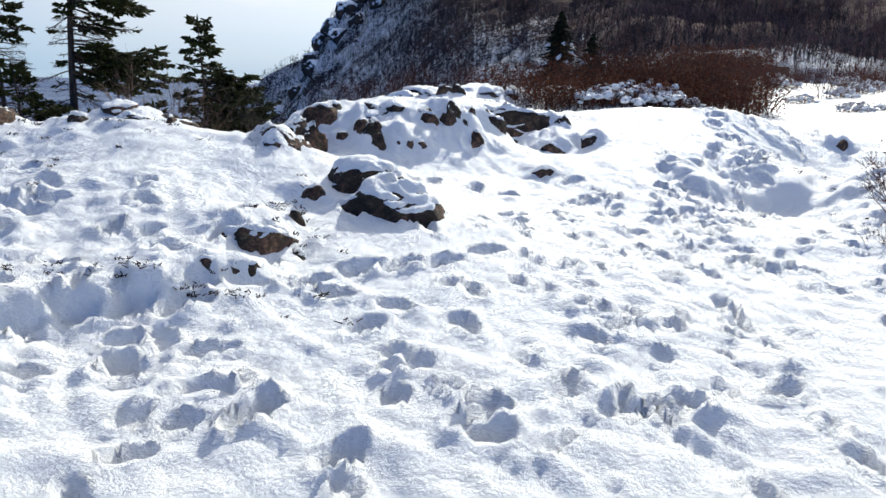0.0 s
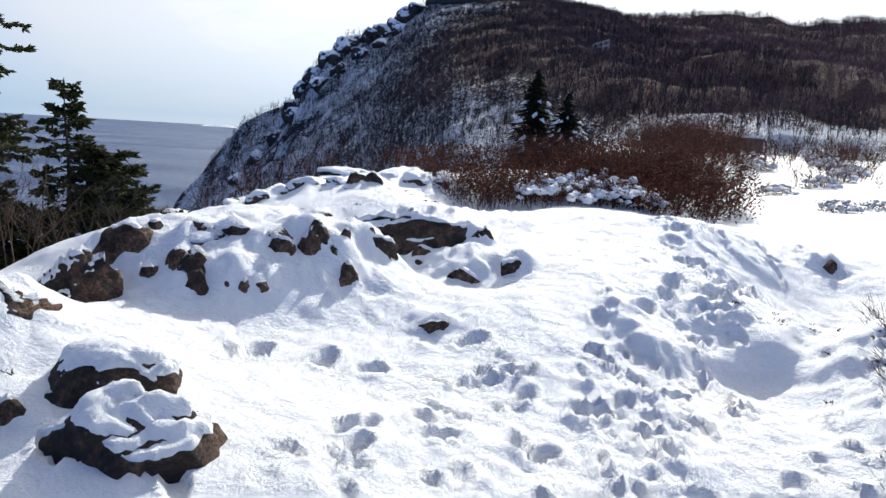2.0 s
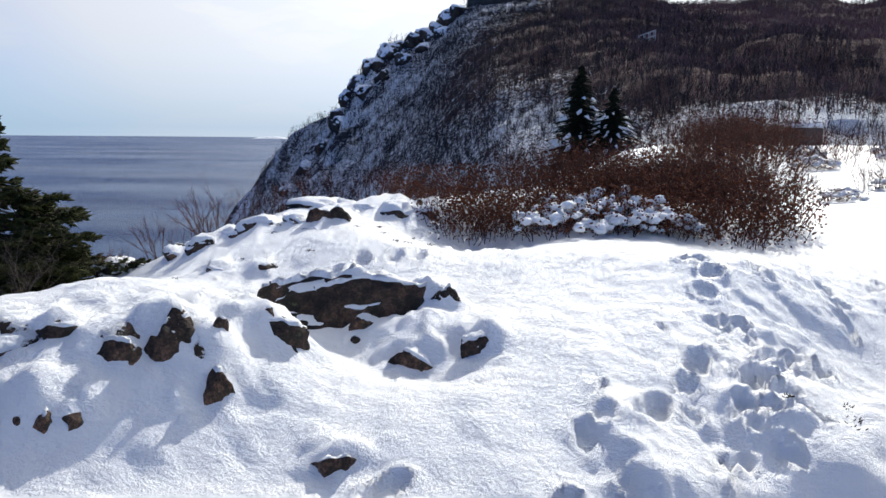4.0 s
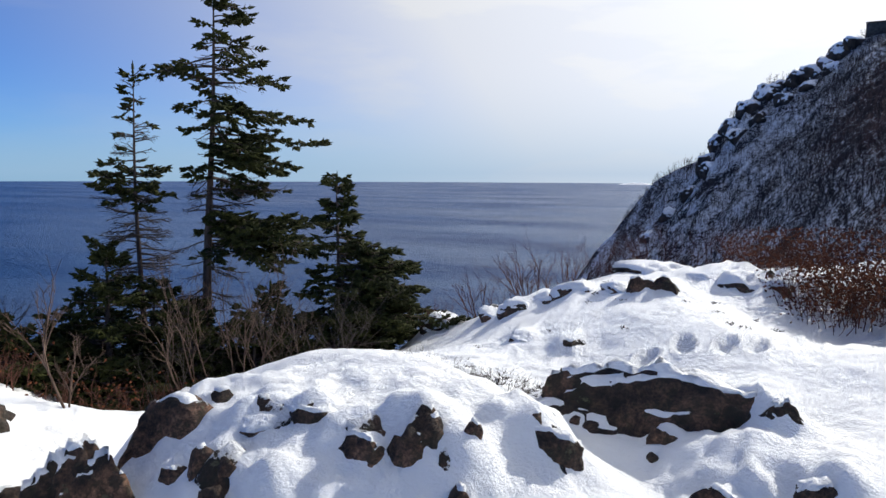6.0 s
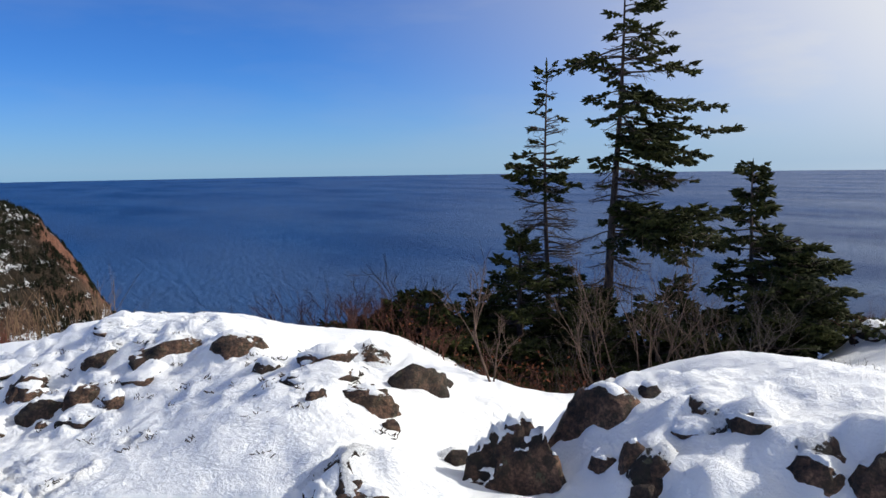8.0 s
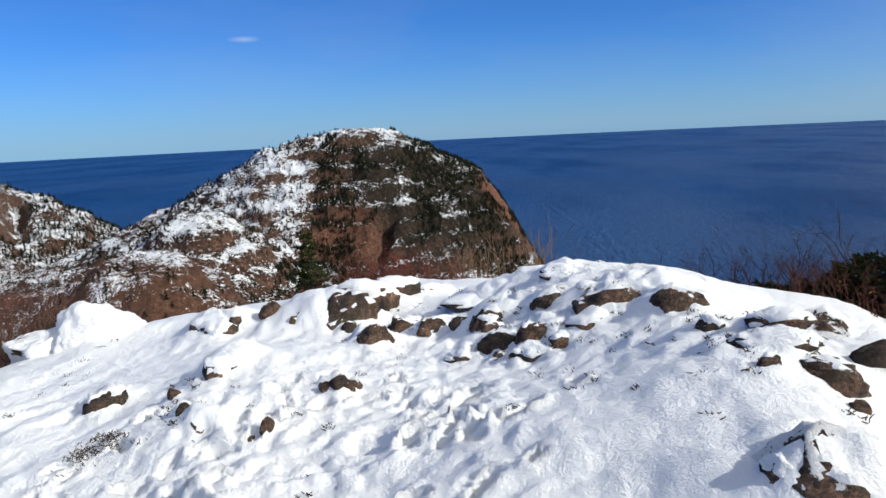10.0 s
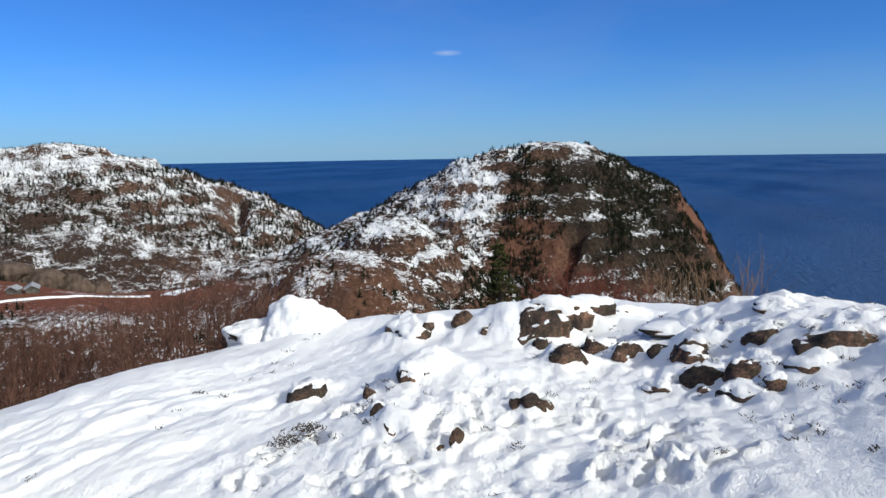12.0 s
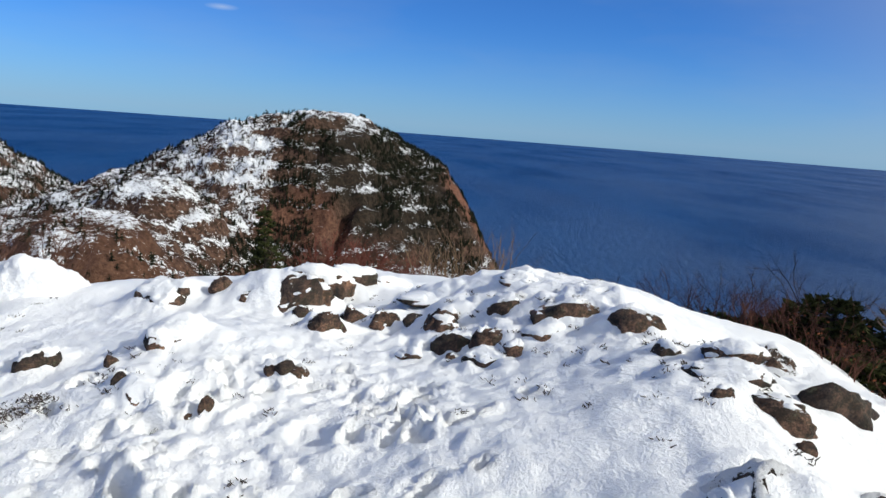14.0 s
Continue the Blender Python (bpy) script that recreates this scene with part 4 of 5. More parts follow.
def limb(segs, rows, start, way, length, r, rs, green=0.75, droop=0.0, lift_=0.25, twig_len=0.28, bare_share=0.25):
    """A curved branch with side shoots; its outer part bears needles when green > 0."""
    pts, p, d = [start], np.array(start, float), unit(np.array(way, float))
    n_ = 6
    for k in range(n_):
        d = unit(d + np.array((rs.gauss(0, 0.06), rs.gauss(0, 0.06), (-droop if k < 3 else lift_ * 0.5))) * 0.5)
        p = p + d * length / n_
        pts.append(p)
    for k in range(n_):
        segs.append((*pts[k], *pts[k + 1], r * (1 - k / n_) + 0.003, r * (1 - (k + 1) / n_) + 0.002))
    m = max(4, int(length / (0.05 if green > 0.3 else 0.036)))
    for k in range(m):
        t = bare_share + (1 - bare_share) * (k + rs.random()) / m
        i = min(int(t * n_), n_ - 1)
        q = pts[i] + (pts[i + 1] - pts[i]) * (t * n_ - i)
        d = unit(pts[i + 1] - pts[i])
        side = unit(np.cross(d, (0, 0, 1.0))) * (1 if k % 2 else -1)
        w = unit(d * 0.7 + side * rs.uniform(0.5, 1.1) + np.array((0, 0, rs.uniform(-0.55, 0.35))))
        tl = twig_len * (1.15 - t) * rs.uniform(0.5, 1.1) * min(1.0, length / 0.6) + 0.04
        e = q + w * tl
        segs.append((*q, *e, 0.0032, 0.0015))
        if rs.random() < green:
            spray(rows, q, w, tl, rs)
        else:
            for g in range(2):
                w2 = unit(w + np.array((rs.gauss(0, .5), rs.gauss(0, .5), rs.gauss(0, .4))))
                b0 = q + w * tl * rs.uniform(0.3, 0.8)
                e2 = b0 + w2 * tl * 0.5
                segs.append((*b0, *e2, 0.0028, 0.0015))
    if green > 0.3:
        spray(rows, pts[-2], unit(pts[-1] - pts[-2]), length / n_ + 0.05, rs)


def spruce(label, base, top, radius, lee, tiers, seed_, name="spruce", twig=BARK, group="spruces on the brink"):
    """tiers: height share, reach down the wind, reach into it, number of limbs, green share, rise."""
    rs = random.Random(seed_)
    ob = thing(name, label, "tree", base, group)
    base, top = np.array(base, float), np.array(top, float)
    rel = top - base
    n_ = 14
    trunk = []
    for k in range(n_ + 1):
        t = k / n_
        c = rel * t + np.array((0.025 * math.sin(5 * t + seed_), 0.025 * math.cos(4 * t + seed_), 0)) * math.sin(math.pi * t)
        trunk.append(c)
    seg_t = [(*trunk[k], *trunk[k + 1], radius * (1 - 0.93 * k / n_) * (1.25 if k == 0 else 1), radius * (1 - 0.93 * (k + 1) / n_)) for k in range(n_)]
    segs, rows = [], []
    for share, down, up, count, green, rise in tiers:
        for k in range(count):
            a = lee + rs.uniform(-1, 1) * 75 if rs.random() < down / (down + up + 1e-6) else lee + 180 + rs.uniform(-1, 1) * 80
            gap = abs((a - lee + 180) % 360 - 180)
            reach = (down * max(0.0, math.cos(radians(gap))) + up * max(0.0, -math.cos(radians(gap))) + 0.25 * (down + up) * abs(math.sin(radians(gap)))) * rs.uniform(0.5, 1.1)
            if reach < 0.06:
                continue
            t = min(max(share + rs.uniform(-0.035, 0.035), 0.03), 0.985)
            i = min(int(t * n_), n_ - 1)
            p = trunk[i] + (trunk[i + 1] - trunk[i]) * (t * n_ - i)
            way = np.array((-math.sin(radians(a)), math.cos(radians(a)), rise + rs.uniform(-0.16, 0.16)))
            limb(segs, rows, p, way, reach, 0.005 + 0.009 * min(reach, 1), rs, green * rs.choice((0.55, 1.0, 1.0)), droop=rs.uniform(0.02, 0.3), lift_=rs.uniform(0.1, 0.4))
    tip = trunk[-1]
    spray(rows, tip - np.array((0, 0, 0.22)), np.array((0, 0, 1.0)), 0.22, rs)
    part("trunk", twigs("trunk", seg_t, 9), BARK, ob)
    part("limb_tangle", twigs("limb_tangle", segs, 3), twig, ob, "thin bare limbs and twigs")
    part("crown", needles("crown", rows), NEEDLE, ob, "dark green needle sprays")
    return ob


def gz(x, y):
    return float(ground_z(x, y))


LEE = 295.0     # the wind has bent the trees this way (degrees to the left of +y)
spruce("tall windswept spruce, its green limbs all on the lee side", (-4.86, 9.88, gz(-4.86, 9.88) - 0.1), (-4.94, 10.2, 4.42), 0.068, LEE, [
    (0.10, 0.5, 0.4, 4, 0.3, 0.1), (0.18, 0.4, 0.35, 4, 0.0, 0.0), (0.335, 0.6, 0.3, 5, 0.1, 0.0), (0.415, 1.65, 0.05, 12, 1.0, 0.02), (0.435, 1.5, 0.05, 10, 1.0, 0.02), (0.50, 0.7, 0.4, 5, 0.0, 0.0), (0.535, 0.95, 0.35, 6, 0.25, -0.02),
    (0.575, 0.85, 0.3, 7, 0.9, 0.0), (0.605, 1.0, 0.25, 7, 0.95, 0.0), (0.655, 1.15, 0.3, 9, 0.95, 0.02), (0.70, 1.2, 0.35, 8, 0.95, 0.05), (0.75, 0.8, 0.3, 6, 0.9, 0.05), (0.795, 0.85, 0.25, 6, 0.9, 0.1),
    (0.835, 0.6, 0.75, 6, 0.85, 0.12), (0.875, 0.6, 0.3, 5, 0.85, 0.2), (0.91, 0.42, 0.35, 5, 0.9, 0.3), (0.94, 0.3, 0.3, 5, 0.9, 0.4), (0.965, 0.2, 0.22, 5, 0.9, 0.6), (0.985, 0.14, 0.14, 4, 1.0, 0.8),
    *[(0.24 + 0.055 * k, 0.45 - 0.02 * k, 0.40 - 0.02 * k, 5, 0.0, -0.05) for k in range(12)]], 3)
spruce("thin half-dead spruce with one dense green tier", (-5.63, 9.68, gz(-5.63, 9.68) - 0.1), (-5.74, 9.74, 3.52), 0.045, LEE, [
    *[(0.14 + 0.045 * k, 0.40, 0.40, 12, 0.0, 0.1) for k in range(11)],
    (0.635, 0.34, 0.40, 8, 0.9, 0.05), (0.665, 0.36, 0.46, 9, 0.95, 0.05), (0.695, 0.34, 0.40, 7, 0.9, 0.1), (0.74, 0.24, 0.28, 5, 0.15, 0.3), (0.78, 0.24, 0.26, 6, 0.1, 0.4), (0.82, 0.22, 0.24, 6, 0.15, 0.4),
    (0.86, 0.2, 0.24, 6, 0.25, 0.5), (0.90, 0.17, 0.2, 5, 0.35, 0.5), (0.94, 0.12, 0.16, 5, 0.4, 0.6), (0.97, 0.08, 0.10, 4, 0.5, 0.7)], 7, twig=DEAD)
spruce("small leaning spruce with a pointed crown", (-3.2, 10.05, gz(-3.2, 10.05) - 0.1), (-3.36, 10.35, 2.30), 0.045, LEE, [
    (0.12, 0.6, 0.3, 9, 0.4, 0.0), (0.2, 0.8, 0.3, 10, 0.6, -0.1), (0.28, 1.05, 0.3, 13, 0.8, -0.1), (0.35, 1.2, 0.3, 14, 0.9, -0.05), (0.42, 1.3, 0.28, 18, 0.95, 0.0), (0.49, 1.15, 0.28, 17, 0.95, 0.0), (0.55, 0.85, 0.24, 14, 0.95, 0.05),
    (0.62, 0.65, 0.22, 12, 0.95, 0.05), (0.69, 0.45, 0.2, 10, 0.9, 0.1), (0.76, 0.26, 0.16, 7, 0.85, 0.2), (0.82, 0.22, 0.2, 8, 0.9, 0.2), (0.88, 0.16, 0.16, 8, 1.0, 0.3), (0.95, 0.12, 0.12, 8, 1.0, 0.4)], 11)
BUSHY = [(0.06, 0.8, 0.7, 9, 0.9, 0.0), (0.16, 0.85, 0.75, 10, 0.95, 0.05), (0.28, 0.8, 0.7, 10, 0.95, 0.1), (0.40, 0.7, 0.65, 10, 0.95, 0.15), (0.52, 0.6, 0.55, 9, 0.95, 0.2), (0.64, 0.5, 0.45, 8, 0.95, 0.3), (0.76, 0.36, 0.34, 7, 1.0, 0.4), (0.88, 0.22, 0.22, 6, 1.0, 0.5), (0.95, 0.12, 0.12, 4, 1.0, 0.6)]
spruce("low bushy spruce, dense and dark green", (-4.75, 8.65, gz(-4.75, 8.65) - 0.1), (-5.0, 8.75, 1.60), 0.05, LEE, BUSHY, 15, "low_spruce")
spruce("low bushy spruce, dense and dark green", (-4.1, 8.95, gz(-4.1, 8.95) - 0.15), (-4.1, 9.0, 1.05), 0.05, LEE, BUSHY, 17, "low_spruce")
spruce("low bushy spruce, dense and dark green", (-3.9, 9.7, gz(-3.9, 9.7) - 0.15), (-3.8, 9.8, 1.20), 0.05, LEE, BUSHY, 19, "low_spruce")
spruce("low spreading spruce below the brink", (-5.7, 8.2, gz(-5.7, 8.2) - 0.2), (-5.8, 8.3, 0.62), 0.05, LEE, BUSHY, 23, "low_spruce")
spruce("low spreading spruce below the brink", (-2.9, 9.75, gz(-2.9, 9.75) - 0.15), (-2.8, 9.8, 0.95), 0.04, LEE, BUSHY, 27, "low_spruce")
spruce("low bushy spruce, dense and dark green", (-3.55, 9.2, gz(-3.55, 9.2) - 0.15), (-3.5, 9.3, 0.95), 0.05, LEE, BUSHY, 31, "low_spruce")
spruce("low bushy spruce, dense and dark green", (-4.45, 9.35, gz(-4.45, 9.35) - 0.15), (-4.5, 9.4, 1.0), 0.05, LEE, BUSHY, 33, "low_spruce")
for x, y, k, sd in ((-5.9, 7.75, 0.5, 53), (-6.5, 7.45, 0.38, 57), (-7.1, 7.1, 0.3, 59), (-5.3, 7.75, 0.6, 63)):
    spruce("low spreading spruce below the brink", (x, y, gz(x, y) - 0.1), (x + 0.05, y, gz(x, y) + k), 0.04, LEE, BUSHY, sd, "low_spruce")
for x, y, z, sd in ((-5.3, 8.45, 0.75, 35), (-4.35, 8.25, 0.55, 37), (-4.9, 9.2, 1.15, 39), (-5.5, 9.1, 1.1, 43), (-3.3, 9.5, 1.0, 47)):
    spruce("low bushy spruce, dense and dark green", (x, y, gz(x, y) - 0.2), (x - 0.05, y + 0.1, z), 0.05, LEE, BUSHY, sd, "low_spruce")
spruce("young olive green spruce below the brink", (-10.9, 1.62, gz(-10.9, 1.62)), (-10.85, 1.6, 0.85), 0.04, LEE, [(k / 14 + 0.03, 0.52 * (1 - k / 15), 0.5 * (1 - k / 15), 7, 0.85, 0.2) for k in range(14)], 29)


def grow(segs, p, d, length, r, level, rs, spread=0.6, forks=3, up=0.15):
    n_ = (1, 2, 3, 3)[min(max(level, 0), 3)]
    pts = [p]
    for k in range(n_):
        d = unit(d + np.array((rs.gauss(0, 0.13), rs.gauss(0, 0.13), rs.gauss(0, 0.08) + up * 0.3)))
        p = p + d * length / n_
        pts.append(p)
    for k in range(n_):
        segs.append((*pts[k], *pts[k + 1], r * (1 - 0.45 * k / n_), r * (1 - 0.45 * (k + 1) / n_)))
    if level <= 0:
        return
    for k in range(forks):
        t = rs.uniform(0.35, 1.0)
        i = min(int(t * n_), n_ - 1)
        q = pts[i] + (pts[i + 1] - pts[i]) * (t * n_ - i)
        w = unit(d + np.array((rs.gauss(0, spread), rs.gauss(0, spread), rs.gauss(0, spread * 0.6) + up)))
        grow(segs, q, w, length * rs.uniform(0.45, 0.75), r * 0.55, level - 1, rs, spread, forks, up)


def shrub_mesh(name, height, spread, stems, level, rs, r=0.006, forks=3, lean=0.6):
    """The thick lower stems and the fine upper twigs of a shrub, as two meshes."""
    segs = []
    for k in range(stems):
        a = rs.uniform(0, 2 * math.pi)
        o = spread * 0.35 * math.sqrt(rs.random())
        d = unit(np.array((math.cos(a) * lean * rs.random(), math.sin(a) * lean * rs.random(), 1.0)))
        grow(segs, np.array((math.cos(a) * o, math.sin(a) * o, -0.05)), d, height * rs.uniform(0.4, 0.65), r * rs.uniform(0.7, 1.2), level, rs, 0.55, forks)
    thick = [q for q in segs if q[6] > r * 0.5]
    fine = [q for q in segs if q[6] <= r * 0.5]
    return twigs("woody_base", thick, 4), twigs(name, fine, 3)


def shrub(label, at, height, spread, stems, level, material_, seed_, r=0.006, forks=3, lean=0.6, group="", name="shrub", leaves=0, snow=0, leaf_mat=None):
    rs = random.Random(seed_)
    ob = thing(name, label, "shrub", at, group)
    low, high = shrub_mesh("crown", height, spread, stems, level, rs, r, forks, lean)
    tagged(part("woody_base", low, material_, ob), "many thin stems rising from the snow", kind="stuff")
    part("crown", high, material_, ob, "tangle of fine leafless twigs")
    if leaves:
        rows = []
        for k in range(leaves):
            a, o = rs.uniform(0, 2 * math.pi), spread * 0.55 * math.sqrt(rs.random())
            q = np.array((math.cos(a) * o, math.sin(a) * o, height * rs.uniform(0.15, 0.95)))
            w = unit(np.array((rs.gauss(0, 1), rs.gauss(0, 1), rs.gauss(0, 0.5))))
            rows.append((*q, *(q + w * rs.uniform(0.02, 0.045)), 0.011))
        part("leaves", needles("leaves", rows), leaf_mat or RUST, ob, "withered rust-red leaves")
    if snow:
        load = bmesh.new()
        for k in range(snow):
            a, o = rs.uniform(0, 2 * math.pi), spread * 0.5 * math.sqrt(rs.random())
            z = height * (1.05 - 2.2 * (o / spread) ** 2) * rs.uniform(0.55, 1.0)
            size = rs.uniform(0.018, 0.055)
            made = bmesh.ops.create_icosphere(load, subdivisions=2, radius=1.0)["verts"]
            off = Vector((k * 1.7, seed_, 0))
            for v in made:
                w = 1 + 0.55 * noise.noise(v.co * 1.7 + off) + 0.25 * noise.noise(v.co * 4 + off)
                v.co = Vector((v.co.x * size * w * 1.25 + math.cos(a) * o, v.co.y * size * w * 1.25 + math.sin(a) * o, v.co.z * size * w * 0.8 + z))
        for f in load.faces:
            f.smooth = True
        tagged(part("snow_load", load, SNOW, ob), "clumps of snow caught on the twigs", kind="stuff")
    return ob


def plant(pattern, places, seed_, group=""):
    """Copies of a shrub, each turned and scaled a little."""
    rs = random.Random(seed_)
    for x, y, k in places:
        m = pose(x, y, gz(x, y) - 0.03, 0, 0, rs.uniform(0, 360)) @ Matrix.Scale(k * rs.uniform(0.9, 1.1), 4)
        c = copy_thing(pattern, m)
        c.scale = (k, k, k * rs.uniform(0.9, 1.1))


# bare bushes among the spruces and along the brink
shrub("bare grey-brown bush with many fine twigs", (-2.8, 8.35, gz(-2.8, 8.35)), 1.35, 1.2, 13, 3, TWIG, 41, 0.007, 3, 0.9, "bushes on the brink")
shrub("bare grey-brown bush with many fine twigs", (-3.35, 8.25, gz(-3.35, 8.25)), 1.05, 1.0, 9, 3, DEAD, 42, 0.006, 3, 0.9, "bushes on the brink")
shrub("bare grey-brown bush with many fine twigs", (-2.55, 9.0, gz(-2.55, 9.0)), 0.95, 0.9, 11, 3, DEAD, 43, 0.006, 3, 0.8, "bushes on the brink")
shrub("dark leafless bush standing against the sea", (-5.75, 7.75, gz(-5.75, 7.75)), 1.0, 0.8, 10, 3, DEAD, 71, 0.008, 3, 0.6, "bushes on the brink")
shrub("dark leafless bush standing against the sea", (-6.35, 7.25, gz(-6.35, 7.25)), 0.9, 0.8, 10, 3, DEAD, 72, 0.008, 3, 0.6, "bushes on the brink")
shrub("single bare sapling with few pale twigs", (-2.69, 6.84, gz(-2.69, 6.84) - 0.05), 0.85, 0.1, 2, 3, TWIG, 44, 0.013, 4, 0.5, name="sapling")
shrub("rust-red low bush in the hollow", (-3.05, 7.75, gz(-3.05, 7.75)), 0.42, 0.9, 26, 2, RED_TWIG, 45, 0.005, 3, 0.7, "rust-red bushes", leaves=50)
shrub("rust-red low bush in the hollow", (-3.7, 7.5, gz(-3.7, 7.5)), 0.42, 0.9, 26, 2, RED_TWIG, 46, 0.005, 3, 0.7, "rust-red bushes", leaves=50)
shrub("rust-red low bush in the hollow", (-4.6, 7.4, gz(-4.6, 7.4)), 0.40, 0.9, 26, 2, RED_TWIG, 47, 0.005, 3, 0.7, "rust-red bushes", leaves=40)
brink = shrub("bare dark bush against the sea", (-1.25, 10.75, gz(-1.25, 10.75) - 0.05), 0.72, 0.6, 9, 3, RED_TWIG, 48, 0.005, 3, 0.55, "bushes against the sea")
plant(brink, [(-0.75, 11.4, 0.9), (-0.3, 11.7, 1.0), (-1.75, 10.6, 0.75), (-2.3, 10.5, 0.7), (0.1, 11.9, 1.05), (-1.4, 10.8, 0.7), (-1.0, 11.1, 0.8), (0.4, 12.1, 1.0), (-5.75, 8.5, 1.0), (-5.5, 7.3, 0.85), (-6.3, 7.6, 0.95), (-6.0, 6.9, 0.8), (-5.0, 6.9, 0.6), (-6.7, 6.5, 0.7), (-5.6, 7.2, 1.1), (-6.4, 6.8, 1.1), (-4.9, 7.3, 0.9), (-7.0, 6.3, 1.0)], 5)
stalks = shrub("tuft of dry upright straw stalks", (-7.7, 4.95, gz(-7.7, 4.95)), 1.25, 0.30, 9, 1, STRAW, 49, 0.005, 2, 0.3, "dry stalks")
plant(stalks, [(-7.8, 5.2, 0.85), (-8.1, 4.6, 0.95), (-8.3, 4.4, 0.9), (-8.5, 4.1, 0.85)], 6)
reds = shrub("bright red-brown twiggy bush below the brink", (-8.8, 3.05, gz(-8.8, 3.05)), 0.85, 0.8, 14, 2, RED_STEM, 50, 0.008, 3, 0.5, "red bushes below the brink")
plant(reds, [(-8.7, 3.5, 0.75), (-8.8, 4.1, 0.7), (-8.5, 2.9, 0.85), (-8.6, 3.2, 0.9), (-8.9, 2.4, 0.7), (-9.2, 1.6, 0.7), (-8.9, 3.8, 0.7)], 7)
# bushes on the landward slope
heath = shrub("bare brown bush with dense upright twigs", (-3.2, -2.6, gz(-3.2, -2.6)), 1.08, 1.1, 12, 3, HEATH, 51, 0.010, 3, 0.8, "bushes on the landward slope")
rs_ = random.Random(77)
plant(heath, [(-5.9 + rs_.uniform(-.3, .3), -1.5, 1.2), (-5.2, -1.7, 1.1), (-4.6, -2.1, 1.1), (-6.6, -0.9, 1.1), (-7.3, -0.2, 0.9), (-3.9, -2.3, 1.15), (-7.2, -2.2, 1.0), (-5.6, -3.0, 1.0), (-4.1, -3.4, 1.05), (-8.8, -1.6, 0.9), (-8.3, -3.4, 1.0), (-6.8, -4.4, 1.1), (-5.1, -5.0, 1.1), (-10.2, -3.0, 1.0), (-9.7, -5.2, 1.1), (-8.0, -6.6, 1.1), (-6.3, -1.4, 1.25), (-5.5, -2.2, 1.25), (-4.9, -2.7, 1.2), (-6.2, -2.4, 1.2), (-7.6, -1.2, 1.1), (-6.9, -3.2, 1.2), (-5.0, -3.9, 1.2), (-7.8, -4.8, 1.2), (-4.4, -1.75, 0.8), (-5.0, -1.35, 0.8), (-9.2, -2.4, 1.1), (-8.6, -4.2, 1.2), (-6.1, -0.55, 1.15), (-5.7, -0.85, 1.2), (-6.6, -0.2, 1.0), (-5.2, -1.0, 0.95)], 8)
heath_red = shrub("bare red-brown bush with dense upright twigs", (-2.5, -3.3, gz(-2.5, -3.3)), 1.02, 1.1, 13, 3, HEATH, 52, 0.010, 3, 0.7, "bushes on the landward slope")
plant(heath_red, [(-2.9, -2.2, 1.0), (-3.5, -2.9, 1.15), (-2.2, -2.6, 1.0), (-3.4, -3.9, 1.1), (-2.8, -4.9, 1.1), (-4.4, -4.6, 1.0), (-3.6, -6.0, 1.1), (-6.2, -5.8, 1.1), (-9.0, -0.6, 0.8), (-9.9, -1.0, 0.8), (-10.8, -0.2, 0.9), (-5.7, -3.8, 1.2), (-4.7, -3.2, 1.15), (-3.9, -3.3, 1.2), (-7.0, -5.4, 1.2), (-8.9, -6.0, 1.2), (-3.3, -1.9, 0.7), (-3.9, -1.75, 0.7), (-2.3, -1.75, 0.7), (-11.0, -2.0, 1.0), (-10.4, -4.2, 1.1)], 9)
edge = shrub("small bush with rusty leaves in the snow", (-6.05, 0.15, gz(-6.05, 0.15)), 0.55, 0.7, 20, 2, TWIG, 53, 0.005, 3, 0.8, "small bushes", leaves=40)
plant(edge, [(-5.9, -0.4, 0.9), (-2.4, -1.3, 0.5), (-2.75, -1.15, 0.45)], 10)
# red thicket across the path
thicket = shrub("dense red-brown thicket of fine twigs", (3.9, 10.95, gz(3.9, 10.95)), 0.72, 1.3, 30, 3, RED_TWIG, 61, 0.006, 3, 0.9, "red thicket", leaves=150)
plant(thicket, [(3.1, 11.2, 0.95), (2.4, 11.5, 0.85), (1.9, 11.9, 0.75), (3.6, 12.1, 1.05), (2.7, 12.6, 1.0), (4.4, 12.2, 1.1), (3.6, 13.4, 1.2), (4.3, 14.8, 1.3), (5.2, 16.8, 1.4), (6.6, 17.2, 1.4), (6.3, 19.0, 1.4), (7.8, 19.8, 1.4), (7.2, 21.6, 1.5), (8.8, 23, 1.5), (8.4, 25.4, 1.5), (10, 27, 1.5), (4.6, 16.0, 1.3), (5.6, 18.2, 1.4), (7.0, 18.4, 1.4), (6.6, 20.6, 1.5), (7.9, 21.8, 1.5), (7.5, 23.6, 1.6), (9.4, 25, 1.6), (9.2, 28.4, 1.7), (10.8, 30, 1.8), (4.2, 13.2, 1.1), (3.5, 11.5, 1.0), (4.4, 11.6, 1.0), (3.0, 11.9, 1.0), (2.2, 12.2, 0.95), (2.7, 11.3, 0.9), (4.7, 12.9, 1.15), (3.2, 12.9, 1.1), (4.0, 12.5, 1.1), (5.0, 14.2, 1.25), (3.9, 14.2, 1.2), (4.9, 15.4, 1.3), (5.6, 16.2, 1.4)], 11)
leafy = shrub("low rust-red bush with withered leaves", (1.5, 10.55, gz(1.5, 10.55)), 0.42, 0.9, 34, 2, RED_TWIG, 62, 0.004, 3, 0.8, "rust-red bushes", leaves=420)
